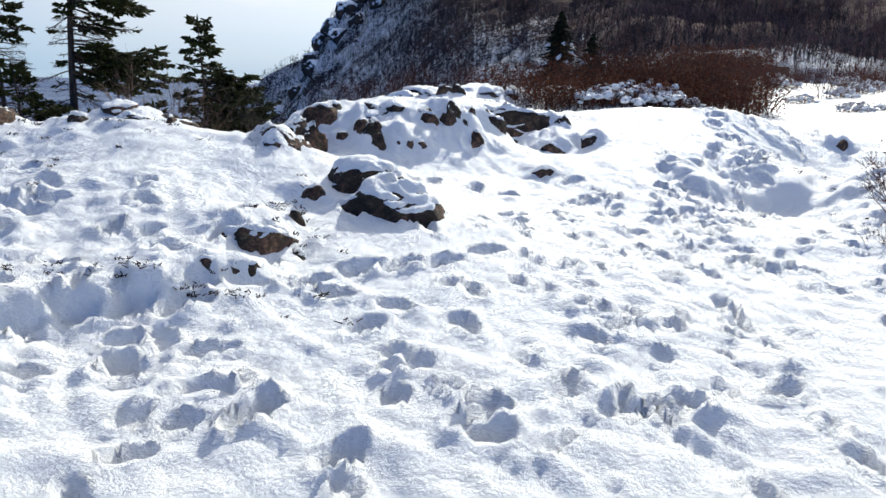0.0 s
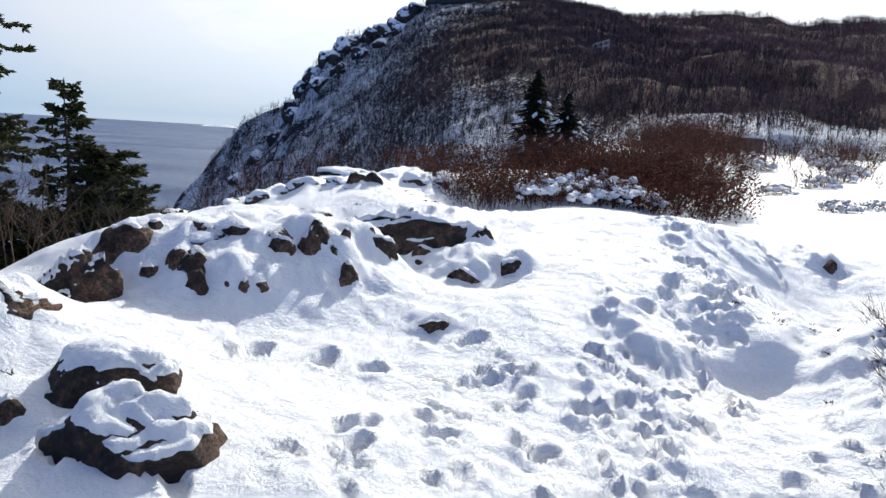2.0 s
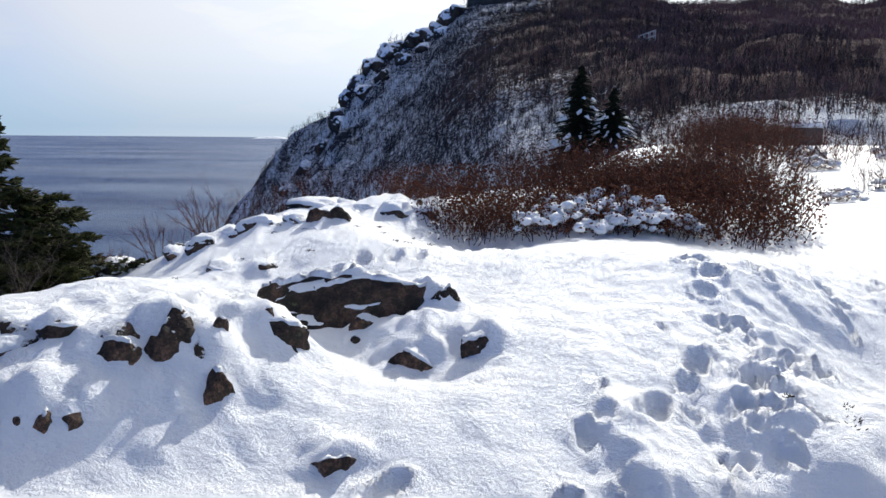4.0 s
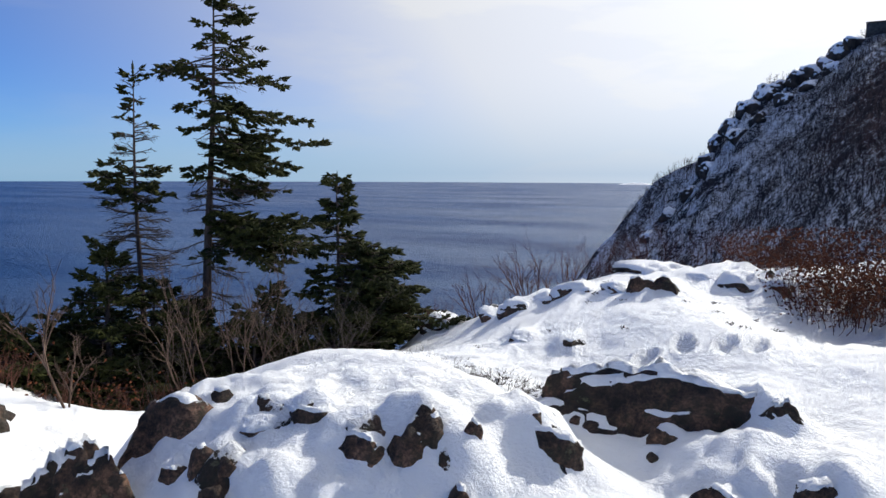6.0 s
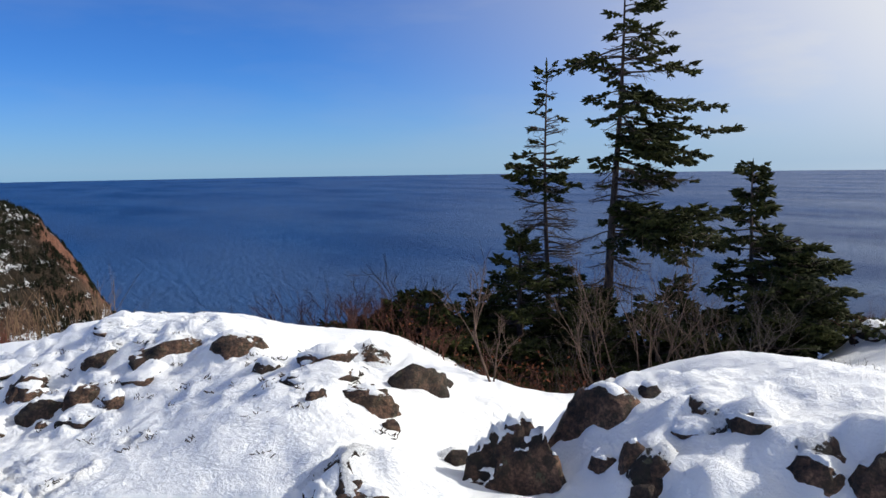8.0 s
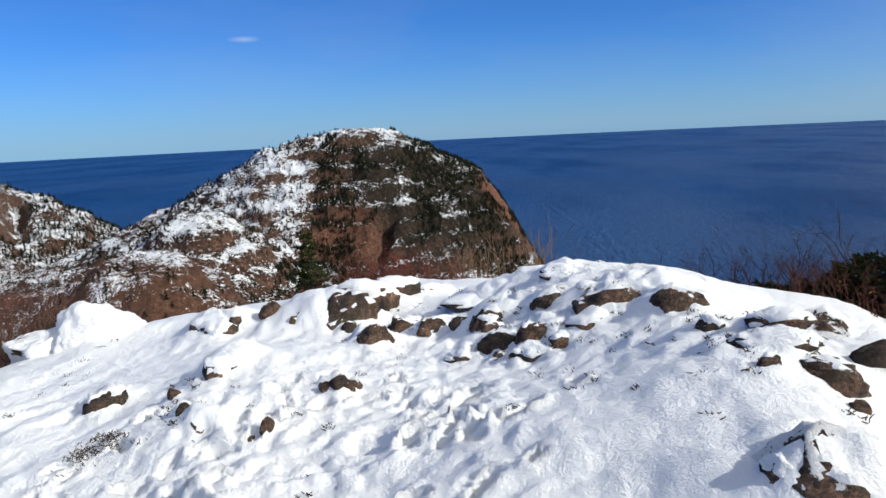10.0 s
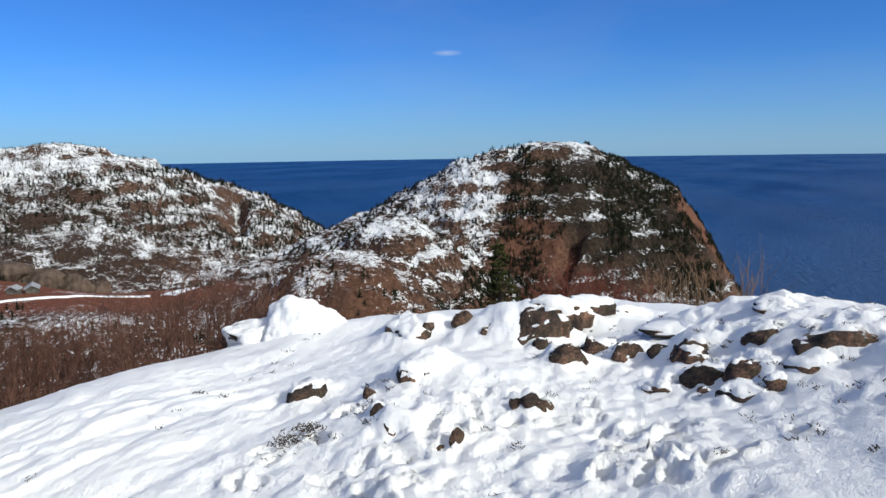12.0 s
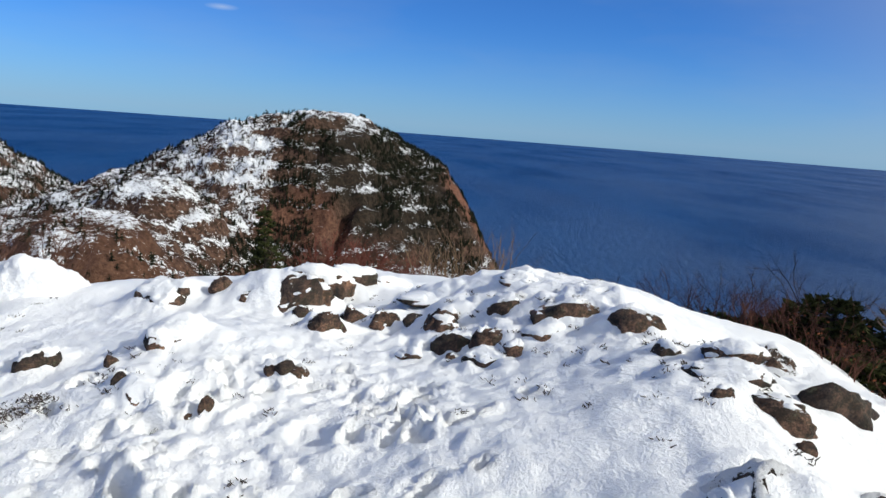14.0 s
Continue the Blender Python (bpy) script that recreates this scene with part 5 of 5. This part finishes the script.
plant(leafy, [(1.15, 10.75, 0.9), (2.0, 10.7, 1.0), (1.5, 11.2, 1.1), (1.0, 11.4, 1.0), (2.3, 11.1, 1.1), (3.0, 10.75, 0.8), (0.7, 11.6, 0.9), (1.3, 10.5, 0.8), (1.75, 10.55, 0.85), (1.5, 10.75, 1.0), (2.6, 10.75, 1.1), (3.4, 10.8, 1.1), (3.9, 10.6, 1.0), (4.3, 10.95, 1.1), (3.0, 11.2, 1.3), (3.7, 11.2, 1.3), (4.4, 11.5, 1.3), (2.7, 11.7, 1.3)], 12)
snowed = shrub("low bush bowed under lumps of snow", (2.15, 10.25, gz(2.15, 10.25)), 0.32, 0.9, 34, 2, RED_TWIG, 63, 0.005, 3, 0.8, "snow-laden bushes", leaves=360, snow=56)
plant(snowed, [(2.75, 10.5, 1.0), (2.45, 10.55, 1.0), (3.0, 10.7, 1.0), (2.3, 10.8, 0.9), (2.75, 10.9, 1.0), (3.35, 10.75, 0.7), (6.2, 11.6, 0.6), (6.9, 11.9, 0.5), (6.3, 13.6, 0.7), (7.4, 14.4, 0.7), (8.3, 15.5, 0.8), (7.6, 17.4, 0.9), (9.3, 16.9, 0.8), (8.2, 19.4, 1.0), (10.2, 19.5, 1.0), (11.4, 22, 1.1), (-2.35, -1.15, 0.42), (-2.7, -1.0, 0.36)], 13)
brown = shrub("dry brown bush on the snowy flat", (9.0, 16.4, gz(9.0, 16.4)), 0.8, 1.2, 18, 3, RED_TWIG, 64, 0.006, 3, 0.7, "bushes on the flat")
plant(brown, [(10.4, 19.8, 1.1), (8.0, 17.8, 0.9), (11.6, 24.5, 1.2), (13.5, 23.5, 1.2), (15.5, 29.0, 1.5), (17.5, 33.0, 1.6), (14.2, 33.5, 1.6), (11.5, 33, 1.7), (20, 36, 1.8), (7.2, 14.6, 0.75), (7.9, 15.2, 0.7), (8.4, 14.0, 0.6), (9.8, 17.4, 0.9), (8.9, 19.0, 0.9), (11.0, 21.0, 1.0), (12.2, 26.5, 1.2)], 14)
wayside = shrub("small red twiggy bush in the snow bank", (3.25, 5.15, gz(3.25, 5.15) + 0.1), 0.42, 0.5, 18, 2, RED_TWIG, 65, 0.004, 3, 0.8, "small bushes by the path", leaves=30)
plant(wayside, [(3.55, 5.7, 1.0), (3.85, 6.2, 1.1), (3.6, 4.9, 1.0), (4.05, 6.7, 1.0), (3.9, 5.3, 1.1), (4.3, 7.1, 0.9), (2.85, 4.75, 0.5)], 15)
tuft = shrub("dark heather tuft sticking out of the snow", (-0.42, 8.0, gz(-0.42, 8.0)), 0.15, 0.3, 26, 2, DEAD, 66, 0.003, 3, 0.9, "heather tufts", name="heather_tuft")
plant(tuft, [(-0.3, 8.15, 1.1), (-0.55, 7.95, 1.0), (-0.8, 8.3, 1.0), (-0.1, 8.2, 1.1), (-1.1, 8.35, 0.9), (0.05, 8.05, 0.9), (-1.35, 8.5, 0.8), (-0.25, 7.85, 0.9), (-0.5, 8.25, 1.0), (-0.15, 7.95, 1.0), (-0.62, 8.1, 0.9), (-0.9, 8.2, 0.8), (-2.95, 5.0, 0.5), (-3.3, 4.8, 0.45), (-3.0, 2.5, 0.45), (-2.82, 1.84, 0.8), (-2.74, 1.98, 0.6), (-2.86, 1.78, 0.75), (-2.70, 2.06, 0.5), (-2.78, 1.92, 0.7), (-1.6, 9.0, 0.7)], 16)

# heather tips and grass blades that poke through the thin snow
rng = np.random.RandomState(91)
spots = []
for cx, cy, sx, sy, count in ((-0.4, 8.05, 0.45, 0.12, 60), (-2.3, 5.3, 0.7, 0.2, 30), (-3.4, 4.6, 0.6, 0.3, 36), (-4.5, 3.6, 0.6, 0.4, 30),
                              (-3.1, 2.3, 0.25, 0.25, 22), (-2.86, 1.85, 0.09, 0.08, 40), (-1.4, 3.2, 0.5, 0.06, 30), (-0.85, 4.2, 0.12, 0.25, 26), (3.6, 5.6, 0.3, 0.8, 50),
                              (-3.6, 0.6, 0.5, 0.12, 8), (-4.6, 0.9, 0.5, 0.1, 8), (-2.6, -0.8, 0.4, 0.15, 26), (-1.6, 9.0, 0.5, 0.3, 16), (0.4, 9.9, 0.6, 0.2, 16)):
    spots.append(np.stack([rng.normal(cx, sx, count), rng.normal(cy, sy, count)], -1))
spots = np.concatenate(spots)
spot_z = snow_z(spots[:, 0], spots[:, 1])
tips = []
for (px, py), pz in zip(spots, spot_z):
    for g in range(11):
        bx, by = px + rng.normal(0, 0.022), py + rng.normal(0, 0.022)
        tips.append((bx, by, pz - 0.008, bx + rng.normal(0, 0.016), by + rng.normal(0, 0.016), pz + rng.uniform(0.001, 0.010), 0.0035, 0.002))
heather = new("heather_tips", twigs("heather_tips", tips, 3))
heather.data.materials.append(DEAD)
tagged(heather, "dark heather tips poking through thin snow", "heather", kind="stuff")


# ---- far things ----


def spikes(name, p, q, r, sides=3):
    a, b_ = frames_along(p, q)
    cols = [p + (a * math.cos(2 * math.pi * k / sides) + b_ * math.sin(2 * math.pi * k / sides)) * r for k in range(sides)] + [q]
    v = np.stack(cols, 1).reshape(-1, 3)
    base = np.arange(len(p))[:, None] * (sides + 1)
    f = np.concatenate([base + np.array([[k, (k + 1) % sides, sides]]) for k in range(sides)])
    return tri_mesh(name, v, f)


def scatter_wood(name, x, y, z, height, rng, rods=9):
    """Bare far trees: each a short stem and a wide fan of fine rising rods."""
    n_ = len(x)
    base = np.stack([x, y, z - 0.3], -1)
    P, Q, R = [base], [base + np.stack([rng.normal(0, .12, n_) * height, rng.normal(0, .12, n_) * height, 0.7 * height], -1)], [height * 0.018]
    for k in range(rods):
        t = rng.uniform(0.12, 0.6, n_)
        st = base + np.stack([0 * x, 0 * x, height * t], -1)
        a = rng.uniform(0, 2 * np.pi, n_)
        ln = height * rng.uniform(0.3, 0.6, n_)
        tip = rng.uniform(0.1, 1.0, n_)
        P.append(st)
        Q.append(st + np.stack([np.cos(a) * ln * (1.1 - tip), np.sin(a) * ln * (1.1 - tip), ln * tip], -1))
        R.append(height * 0.013)
    return spikes(name, np.concatenate(P), np.concatenate(Q), np.concatenate(R)[:, None])


rng = np.random.RandomState(12)
x, y = rng.uniform(-72, 60, 36000), 62 + 200 * rng.uniform(0, 1, 36000) ** 0.8
keep = (hill_z(x, y) > -30) & (rough_noise(x, y, 24, 3, 44) > -0.55) & (x < y * 0.75)
x, y = x[keep], y[keep]
wood = new("hillside_wood", scatter_wood("hillside_wood", x, y, hill_z(x, y), rng.uniform(1.3, 3.2, len(x)), rng, 5))
wood.data.materials.append(WOOD_FAR)
brush_x, brush_y = rng.uniform(4, 175, 34000), 75 + 185 * rng.uniform(0, 1, 34000) ** 0.75
keep = (brush_x < brush_y * 0.8) & (rng.uniform(0, 1, 34000) < np.clip((brush_x - 4 - 0.05 * brush_y) / 24, 0, 1))
brush_x, brush_y = brush_x[keep], brush_y[keep]
crest_x, crest_y = rng.uniform(16, 180, 2600), rng.uniform(244, 258, 2600)
brush_x, brush_y = np.append(brush_x, crest_x), np.append(brush_y, crest_y)
brush = new("hillside_brush", scatter_wood("hillside_brush", brush_x, brush_y, hill_z(brush_x, brush_y), rng.uniform(1.6, 3.4, len(brush_x)) * np.where(brush_y > 243, 1.0 + 0.9 * rough_noise(brush_x, brush_y, 18, 3, 45), 1.0), rng, 5))
brush.data.materials.append(plain_material("far maroon brush", (0.095, 0.056, 0.053), (0.25, 0.145, 0.132), 0.1, 0.95, 0.0))
tagged(brush, "dense red-brown leafless brush on the hillside", "brush", kind="stuff")
tagged(wood, "leafless grey-brown wood covering the hillside", "woods", kind="stuff")


def fir_cloud(name, x, y, z, height, rng):
    """Far firs, each three ragged whorls of drooping rods round a spire."""
    P, Q, R = [], [], []
    n_ = len(x)
    base = np.stack([x, y, z - 0.3], -1)
    P.append(base), Q.append(base + np.stack([0 * x, 0 * x, height], -1)), R.append(height * 0.10)
    for lvl in range(3):
        t = 0.12 + 0.24 * lvl
        for k in range(4):
            a = rng.uniform(0, 2 * np.pi, n_)
            ln = height * 0.46 * (1.05 - t) * rng.uniform(0.7, 1.2, n_)
            st = base + np.stack([0 * x, 0 * x, height * (t + 0.07)], -1)
            P.append(st), Q.append(st + np.stack([np.cos(a) * ln, np.sin(a) * ln, -0.25 * ln], -1)), R.append(height * 0.10)
    return spikes(name, np.concatenate(P), np.concatenate(Q), np.concatenate(R)[:, None])


x, y = np.append(rng.uniform(-320, -170, 14000), rng.uniform(-620, -70, 46000)), np.append(rng.uniform(-40, 62, 14000), rng.uniform(-560, 60, 46000))
z = headland_z(x, y)
d = np.hypot(x - 1, y - 4)
az = np.degrees(np.arctan2(-(x - 1), y - 4))
belt = rough_noise(x + 0.6 * z, y, 55, 4, 51)  + 0.35 * np.exp(-((az - 106) / 4) ** 2) * (d > 262) * (d < 350) + 0.16 * (d > 360) + 0.15 * (d > 225) * (d < 345) - 0.012 * np.maximum(z + 2, 0)
face = (az > 84) & (az < 97) & (d < 300) & (d > 205)
belt = np.where(face, rough_noise(x + 0.5 * z, y - 0.7 * z, 13, 4, 52) + 0.17 - 0.02 * np.maximum(az - 93, 0) - 0.06 * np.maximum(z + 9, 0), belt)
keep = (z > -48) & (belt > 0.02) & (d > 120) & (az < 142) & (az > 70)
x, y, z = x[keep][:15000], y[keep][:15000], z[keep][:15000]
firs = new("headland_firs", fir_cloud("headland_firs", x, y, z, rng.uniform(0.9, 2.6, len(x)) * np.where(np.hypot(x, y) > 350, np.where(z > -6, 0.7, 1.4), 1.0), rng))
firs.data.materials.append(FIR_FAR)
tagged(firs, "small dark firs scattered over the headland", "woods", kind="stuff")
x, y = rng.uniform(-260, -16, 24000), rng.uniform(-200, 40, 24000)
z = headland_z(x, y)
keep = (z > -50) & (rough_noise(x, y, 26, 3, 53) > -0.16)
x, y, z = x[keep][:9000], y[keep][:9000], z[keep][:9000]
scrub = new("headland_scrub", scatter_wood("headland_scrub", x, y, z, rng.uniform(0.4, 1.3, len(x)), rng, 5))
scrub.data.materials.append(plain_material("far brown scrub", (0.03, 0.014, 0.010), (0.12, 0.058, 0.040), 0.2, 0.95, 0.0))
tagged(scrub, "brown leafless scrub on the headland", "scrub", kind="stuff")


def far_fir(label, x, y, height, seed_, spread_=0.34, snowy=0):
    ob = thing("fir", label, "tree", (x, y, float(hill_z(np.array([x]), np.array([y]))[0]) - 0.5), "firs on the hillside")
    r_ = np.random.RandomState(seed_)
    part("trunk", twigs("trunk", [(0, 0, -0.5, 0, 0, height, height * 0.02, 0.02)], 6), BARK, ob)
    P, Q, R, S = [], [], [], []
    for k in range(420):
        t = r_.uniform(0.06, 0.98)
        a, ln = r_.uniform(0, 2 * np.pi), height * spread_ * (1.03 - t) * r_.uniform(0.5, 1.15)
        p = np.array((0, 0, height * t))
        q = p + np.array((math.cos(a) * ln, math.sin(a) * ln, -0.22 * ln))
        P.append(p), Q.append(q), R.append(height * 0.016)
        for g in range(2):
            m = p + (q - p) * r_.uniform(0.4, 0.9)
            e = m + np.array((r_.normal(0, .3), r_.normal(0, .3), -0.15)) * ln * 0.5
            P.append(m), Q.append(e), R.append(height * 0.012)
    part("crown", spikes("crown", np.array(P), np.array(Q), np.array(R)[:, None]), FIR_FAR, ob, "dark drooping needle boughs")
    if snowy:
        P, Q, R = [], [], []
        for k in range(snowy):
            t = r_.uniform(0.08, 0.7)
            a, ln = r_.uniform(0, 2 * np.pi), height * spread_ * (1.03 - t)
            p = np.array((math.cos(a) * ln * 0.55, math.sin(a) * ln * 0.55, height * t - 0.10 * ln))
            P.append(p), Q.append(p + np.array((math.cos(a) * ln * 0.3, math.sin(a) * ln * 0.3, -0.12 * ln))), R.append(height * 0.024)
        tagged(part("snow_load", spikes("snow_load", np.array(P), np.array(Q), np.array(R)[:, None]), SNOW, ob), "snow lying on the boughs", kind="stuff")
    return ob


far_fir("tall dark fir dusted with snow on the slope", 12.6, 88, 11.5, 1, 0.55, 60)
far_fir("shorter dark fir dusted with snow on the slope", 15.9, 86, 7.5, 2, 0.68, 80)
far_fir("lone fir on the hill crest", 31, 252, 8, 3)
far_fir("small fir beside the wall on the crest", 9, 252, 4, 4)


def box_part(name, size, at, material_, parent, label="", bevel=0.02):
    bm = bmesh.new()
    bmesh.ops.create_cube(bm, size=1.0)
    for v in bm.verts:
        v.co = Vector((v.co.x * size[0] + at[0], v.co.y * size[1] + at[1], v.co.z * size[2] + at[2]))
    bmesh.ops.bevel(bm, geom=bm.edges, offset=bevel, segments=2, affect="EDGES")
    return part(name, bm, material_, parent, label)


fort = thing("fort_wall", "long grey stone wall on the hill crest", "wall", (6.5, 250, 43.0))
box_part("wall", (19, 1.2, 3.6), (0, 0, 0), WALL, fort, bevel=0.1)
box_part("coping", (19.2, 1.5, 0.3), (0, 0, 1.92), WALL, fort, "flat stone coping", 0.08)

for k, (x, y, w, h) in enumerate(((-43, 246, 9, 9), (-40, 249, 8, 8), (-37, 250, 10, 9), (-33, 251, 11, 8), (-29, 252, 10, 7), (-24, 252, 9, 6), (-20, 252, 9, 7), (-16, 253, 10, 8), (-12, 253, 9, 8), (-8, 253, 10, 8), (-5, 253, 8, 7),
                                 (-34, 238, 8, 6), (-28, 240, 9, 7), (-22, 242, 8, 6), (-15, 243, 9, 6), (-47, 240, 7, 7), (-52, 236, 7, 6), (-57, 230, 7, 6), (-10, 245, 8, 5), (-40, 236, 8, 6))):
    ridge_rock = thing("crag", "dark snow-capped crag on the hill's steep edge", "rock", (x, y, float(hill_z(np.array([x]), np.array([y]))[0]) - h * 0.18), "crags on the ridge", turn=37 * k)
    bm = stone_mesh(400 + k, w, w * 0.8, h, 4)
    cap = snow_cap_mesh(bm, 0.25, 0.62, 400 + k, 1.3)
    part("stone", bm, CLIFF, ridge_rock)
    part("snow_cap", cap, SNOW, ridge_rock, "patchy white snow")

stair = thing("stairway", "pale wooden stairway with railings on the wooded slope", "stairs", (33.6, 154.5, float(hill_z(np.array([33.6]), np.array([154.5]))[0])))
PALE = plain_material("weathered pale boards", (0.45, 0.44, 0.42), (0.65, 0.64, 0.62), 2.0, 0.8, 0.2)
for sgn in (-1, 1):
    for k in range(4):
        box_part("post", (0.14, 0.14, 2.0), (-1.5 + 1.0 * k, sgn * 0.6, 0.9 + 0.35 * k), PALE, stair, bevel=0.02)
    part("rail", twigs("rail", [(-1.6, sgn * 0.6, 1.8, 1.6, sgn * 0.6, 2.95, 0.08, 0.08)], 6), PALE, stair)
    part("stringer", twigs("stringer", [(-1.6, sgn * 0.6, 0.8, 1.6, sgn * 0.6, 1.95, 0.1, 0.1)], 6), PALE, stair)
for k in range(8):
    box_part("tread", (0.38, 1.1, 0.10), (-1.5 + 0.42 * k, 0, 0.9 + 0.15 * k), PALE, stair, bevel=0.02)

block = thing("stone_block", "low square stone block under snow by the path", "block", (12.8, 30.5, gz(12.8, 30.5)))
box_part("block", (1.1, 0.7, 0.62), (0, 0, 0.3), WALL, block, bevel=0.04)
box_part("snow_cap", (1.16, 0.76, 0.14), (0, 0, 0.68), SNOW, block, "smooth snow on top", 0.06)


def house(label, x, y, w, d, h, wall_mat, roof_mat, turn):
    z = float(headland_z(np.array([x]), np.array([y]))[0])
    ob = thing("house", label, "house", (x, y, z), "huts in the valley", turn=turn)
    box_part("wall", (w, d, h + 2), (0, 0, h / 2 - 1), wall_mat, ob, bevel=0.05)
    for sgn in (-1, 1):
        bm = bmesh.new()
        vs = [bm.verts.new(c) for c in ((-w / 2 - .3, 0, h + d * 0.32), (w / 2 + .3, 0, h + d * 0.32), (w / 2 + .3, sgn * (d / 2 + .3), h - 0.1), (-w / 2 - .3, sgn * (d / 2 + .3), h - 0.1))]
        lo = [bm.verts.new(v.co - Vector((0, 0, 0.2))) for v in vs]
        for f in ((0, 1, 2, 3), (7, 6, 5, 4), (0, 4, 5, 1), (1, 5, 6, 2), (2, 6, 7, 3), (3, 7, 4, 0)):
            bm.faces.new([(vs + lo)[i] for i in f])
        part("roof", bm, roof_mat, ob)
    for sgn in (-1, 1):
        bm = bmesh.new()
        vs = [bm.verts.new(c) for c in ((sgn * w / 2, -d / 2, h), (sgn * w / 2, d / 2, h), (sgn * w / 2, 0, h + d * 0.3))]
        lo = [bm.verts.new(v.co - Vector((sgn * 0.15, 0, 0))) for v in vs]
        bm.faces.new(vs), bm.faces.new(lo[::-1])
        for i in range(3):
            bm.faces.new([vs[i], lo[i], lo[(i + 1) % 3], vs[(i + 1) % 3]])
        part("gable", bm, wall_mat, ob)
    for k in (-0.25, 0.25):
        box_part("window", (0.9, 0.1, 0.9), (k * w, d / 2 + 0.03, h * 0.55), WALL, ob, "dark window pane", 0.02)


house("ochre boarded hut in the valley", *bearing(137.6, 190), 3.4, 2.8, 1.7, ORANGE, SNOW, 30)
house("low brown shed with a grey roof in the valley", *bearing(135.0, 192), 2.6, 2.2, 1.3, WALL, SLATE, 20)
house("low ochre shed with a grey roof in the valley", *bearing(133.9, 194), 4.4, 2.6, 1.2, WALL, SLATE, 40)

def snow_road(label, route, width):
    """A strip of snow that follows the ground along bearings and distances."""
    pts = [np.array(bearing(*p)) for p in route]
    line = [pts[0]]
    for a, c in zip(pts, pts[1:]):
        n_ = max(2, int(np.linalg.norm(c - a) / 2.5))
        line += [a + (c - a) * (k + 1) / n_ for k in range(n_)]
    line = np.array(line)
    way = np.gradient(line, axis=0)
    way /= np.linalg.norm(way, axis=1, keepdims=True)
    side = np.stack([-way[:, 1], way[:, 0]], -1)
    wide = width * (1 + 0.5 * rough_noise(line[:, :1], line[:, 1:], 12, 3, 83))
    v, f = [], []
    for k in (-0.5, -0.17, 0.17, 0.5):
        xy = line + side * wide * k
        v.append(np.column_stack([xy, headland_z(xy[:, 0], xy[:, 1]) + (0.3 if abs(k) < 0.3 else -0.15)]))
    m = len(line)
    for c in range(3):
        i = np.arange(m - 1) + c * m
        f.append(np.stack([i, i + 1, i + 1 + m, i + m], -1))
    me = tri_mesh("snow_road", np.concatenate(v), np.concatenate(f), True)
    me.materials.append(SNOW)
    tagged(new("road", me), label, "road", kind="structure")


snow_road("snow-covered lane past the valley huts", [(140, 177), (136, 180), (132, 184), (129, 191), (126.5, 192)], 2.4)
snow_road("snowy track climbing out of the valley", [(125.5, 190), (124, 205), (123, 222), (121.4, 236), (120, 250)], 5.0)

# bare crags behind the huts
for az, dist, w, h, sd in ((135.4, 234, 15, 8.0, 5), (133.4, 232, 13, 9.0, 1), (131.4, 231, 11, 12.0, 2), (130.0, 232, 12, 11.0, 3), (127.8, 238, 13, 8.0, 4)):
    x, y = bearing(az, dist)
    crag = thing("crag", "dark bare rock face above the valley huts", "rock", (x, y, float(headland_z(np.array([x]), np.array([y]))[0]) + h * 0.15), "crags in the valley", turn=az)
    part("stone", stone_mesh(300 + sd, w, w * 0.7, h, 4), CLIFF, crag)

# low snowy coast on the horizon
cx, cy = bearing(15.4, 4300)
coast_x = np.linspace(-260, 260, 60)
coast = grid_mesh("far_coast", coast_x, np.linspace(-60, 60, 12), lambda u, v: 15 * np.exp(-(u / 150) ** 2 - (v / 40) ** 2) * (0.6 + rough_noise(u, v, 60, 4, 71)) - 4, HILLSIDE)
coast.matrix_basis = pose(cx, cy, -57.7, 0, 0, 15.4)
tagged(coast, "low snowy coast far across the water", "coast", kind="structure")
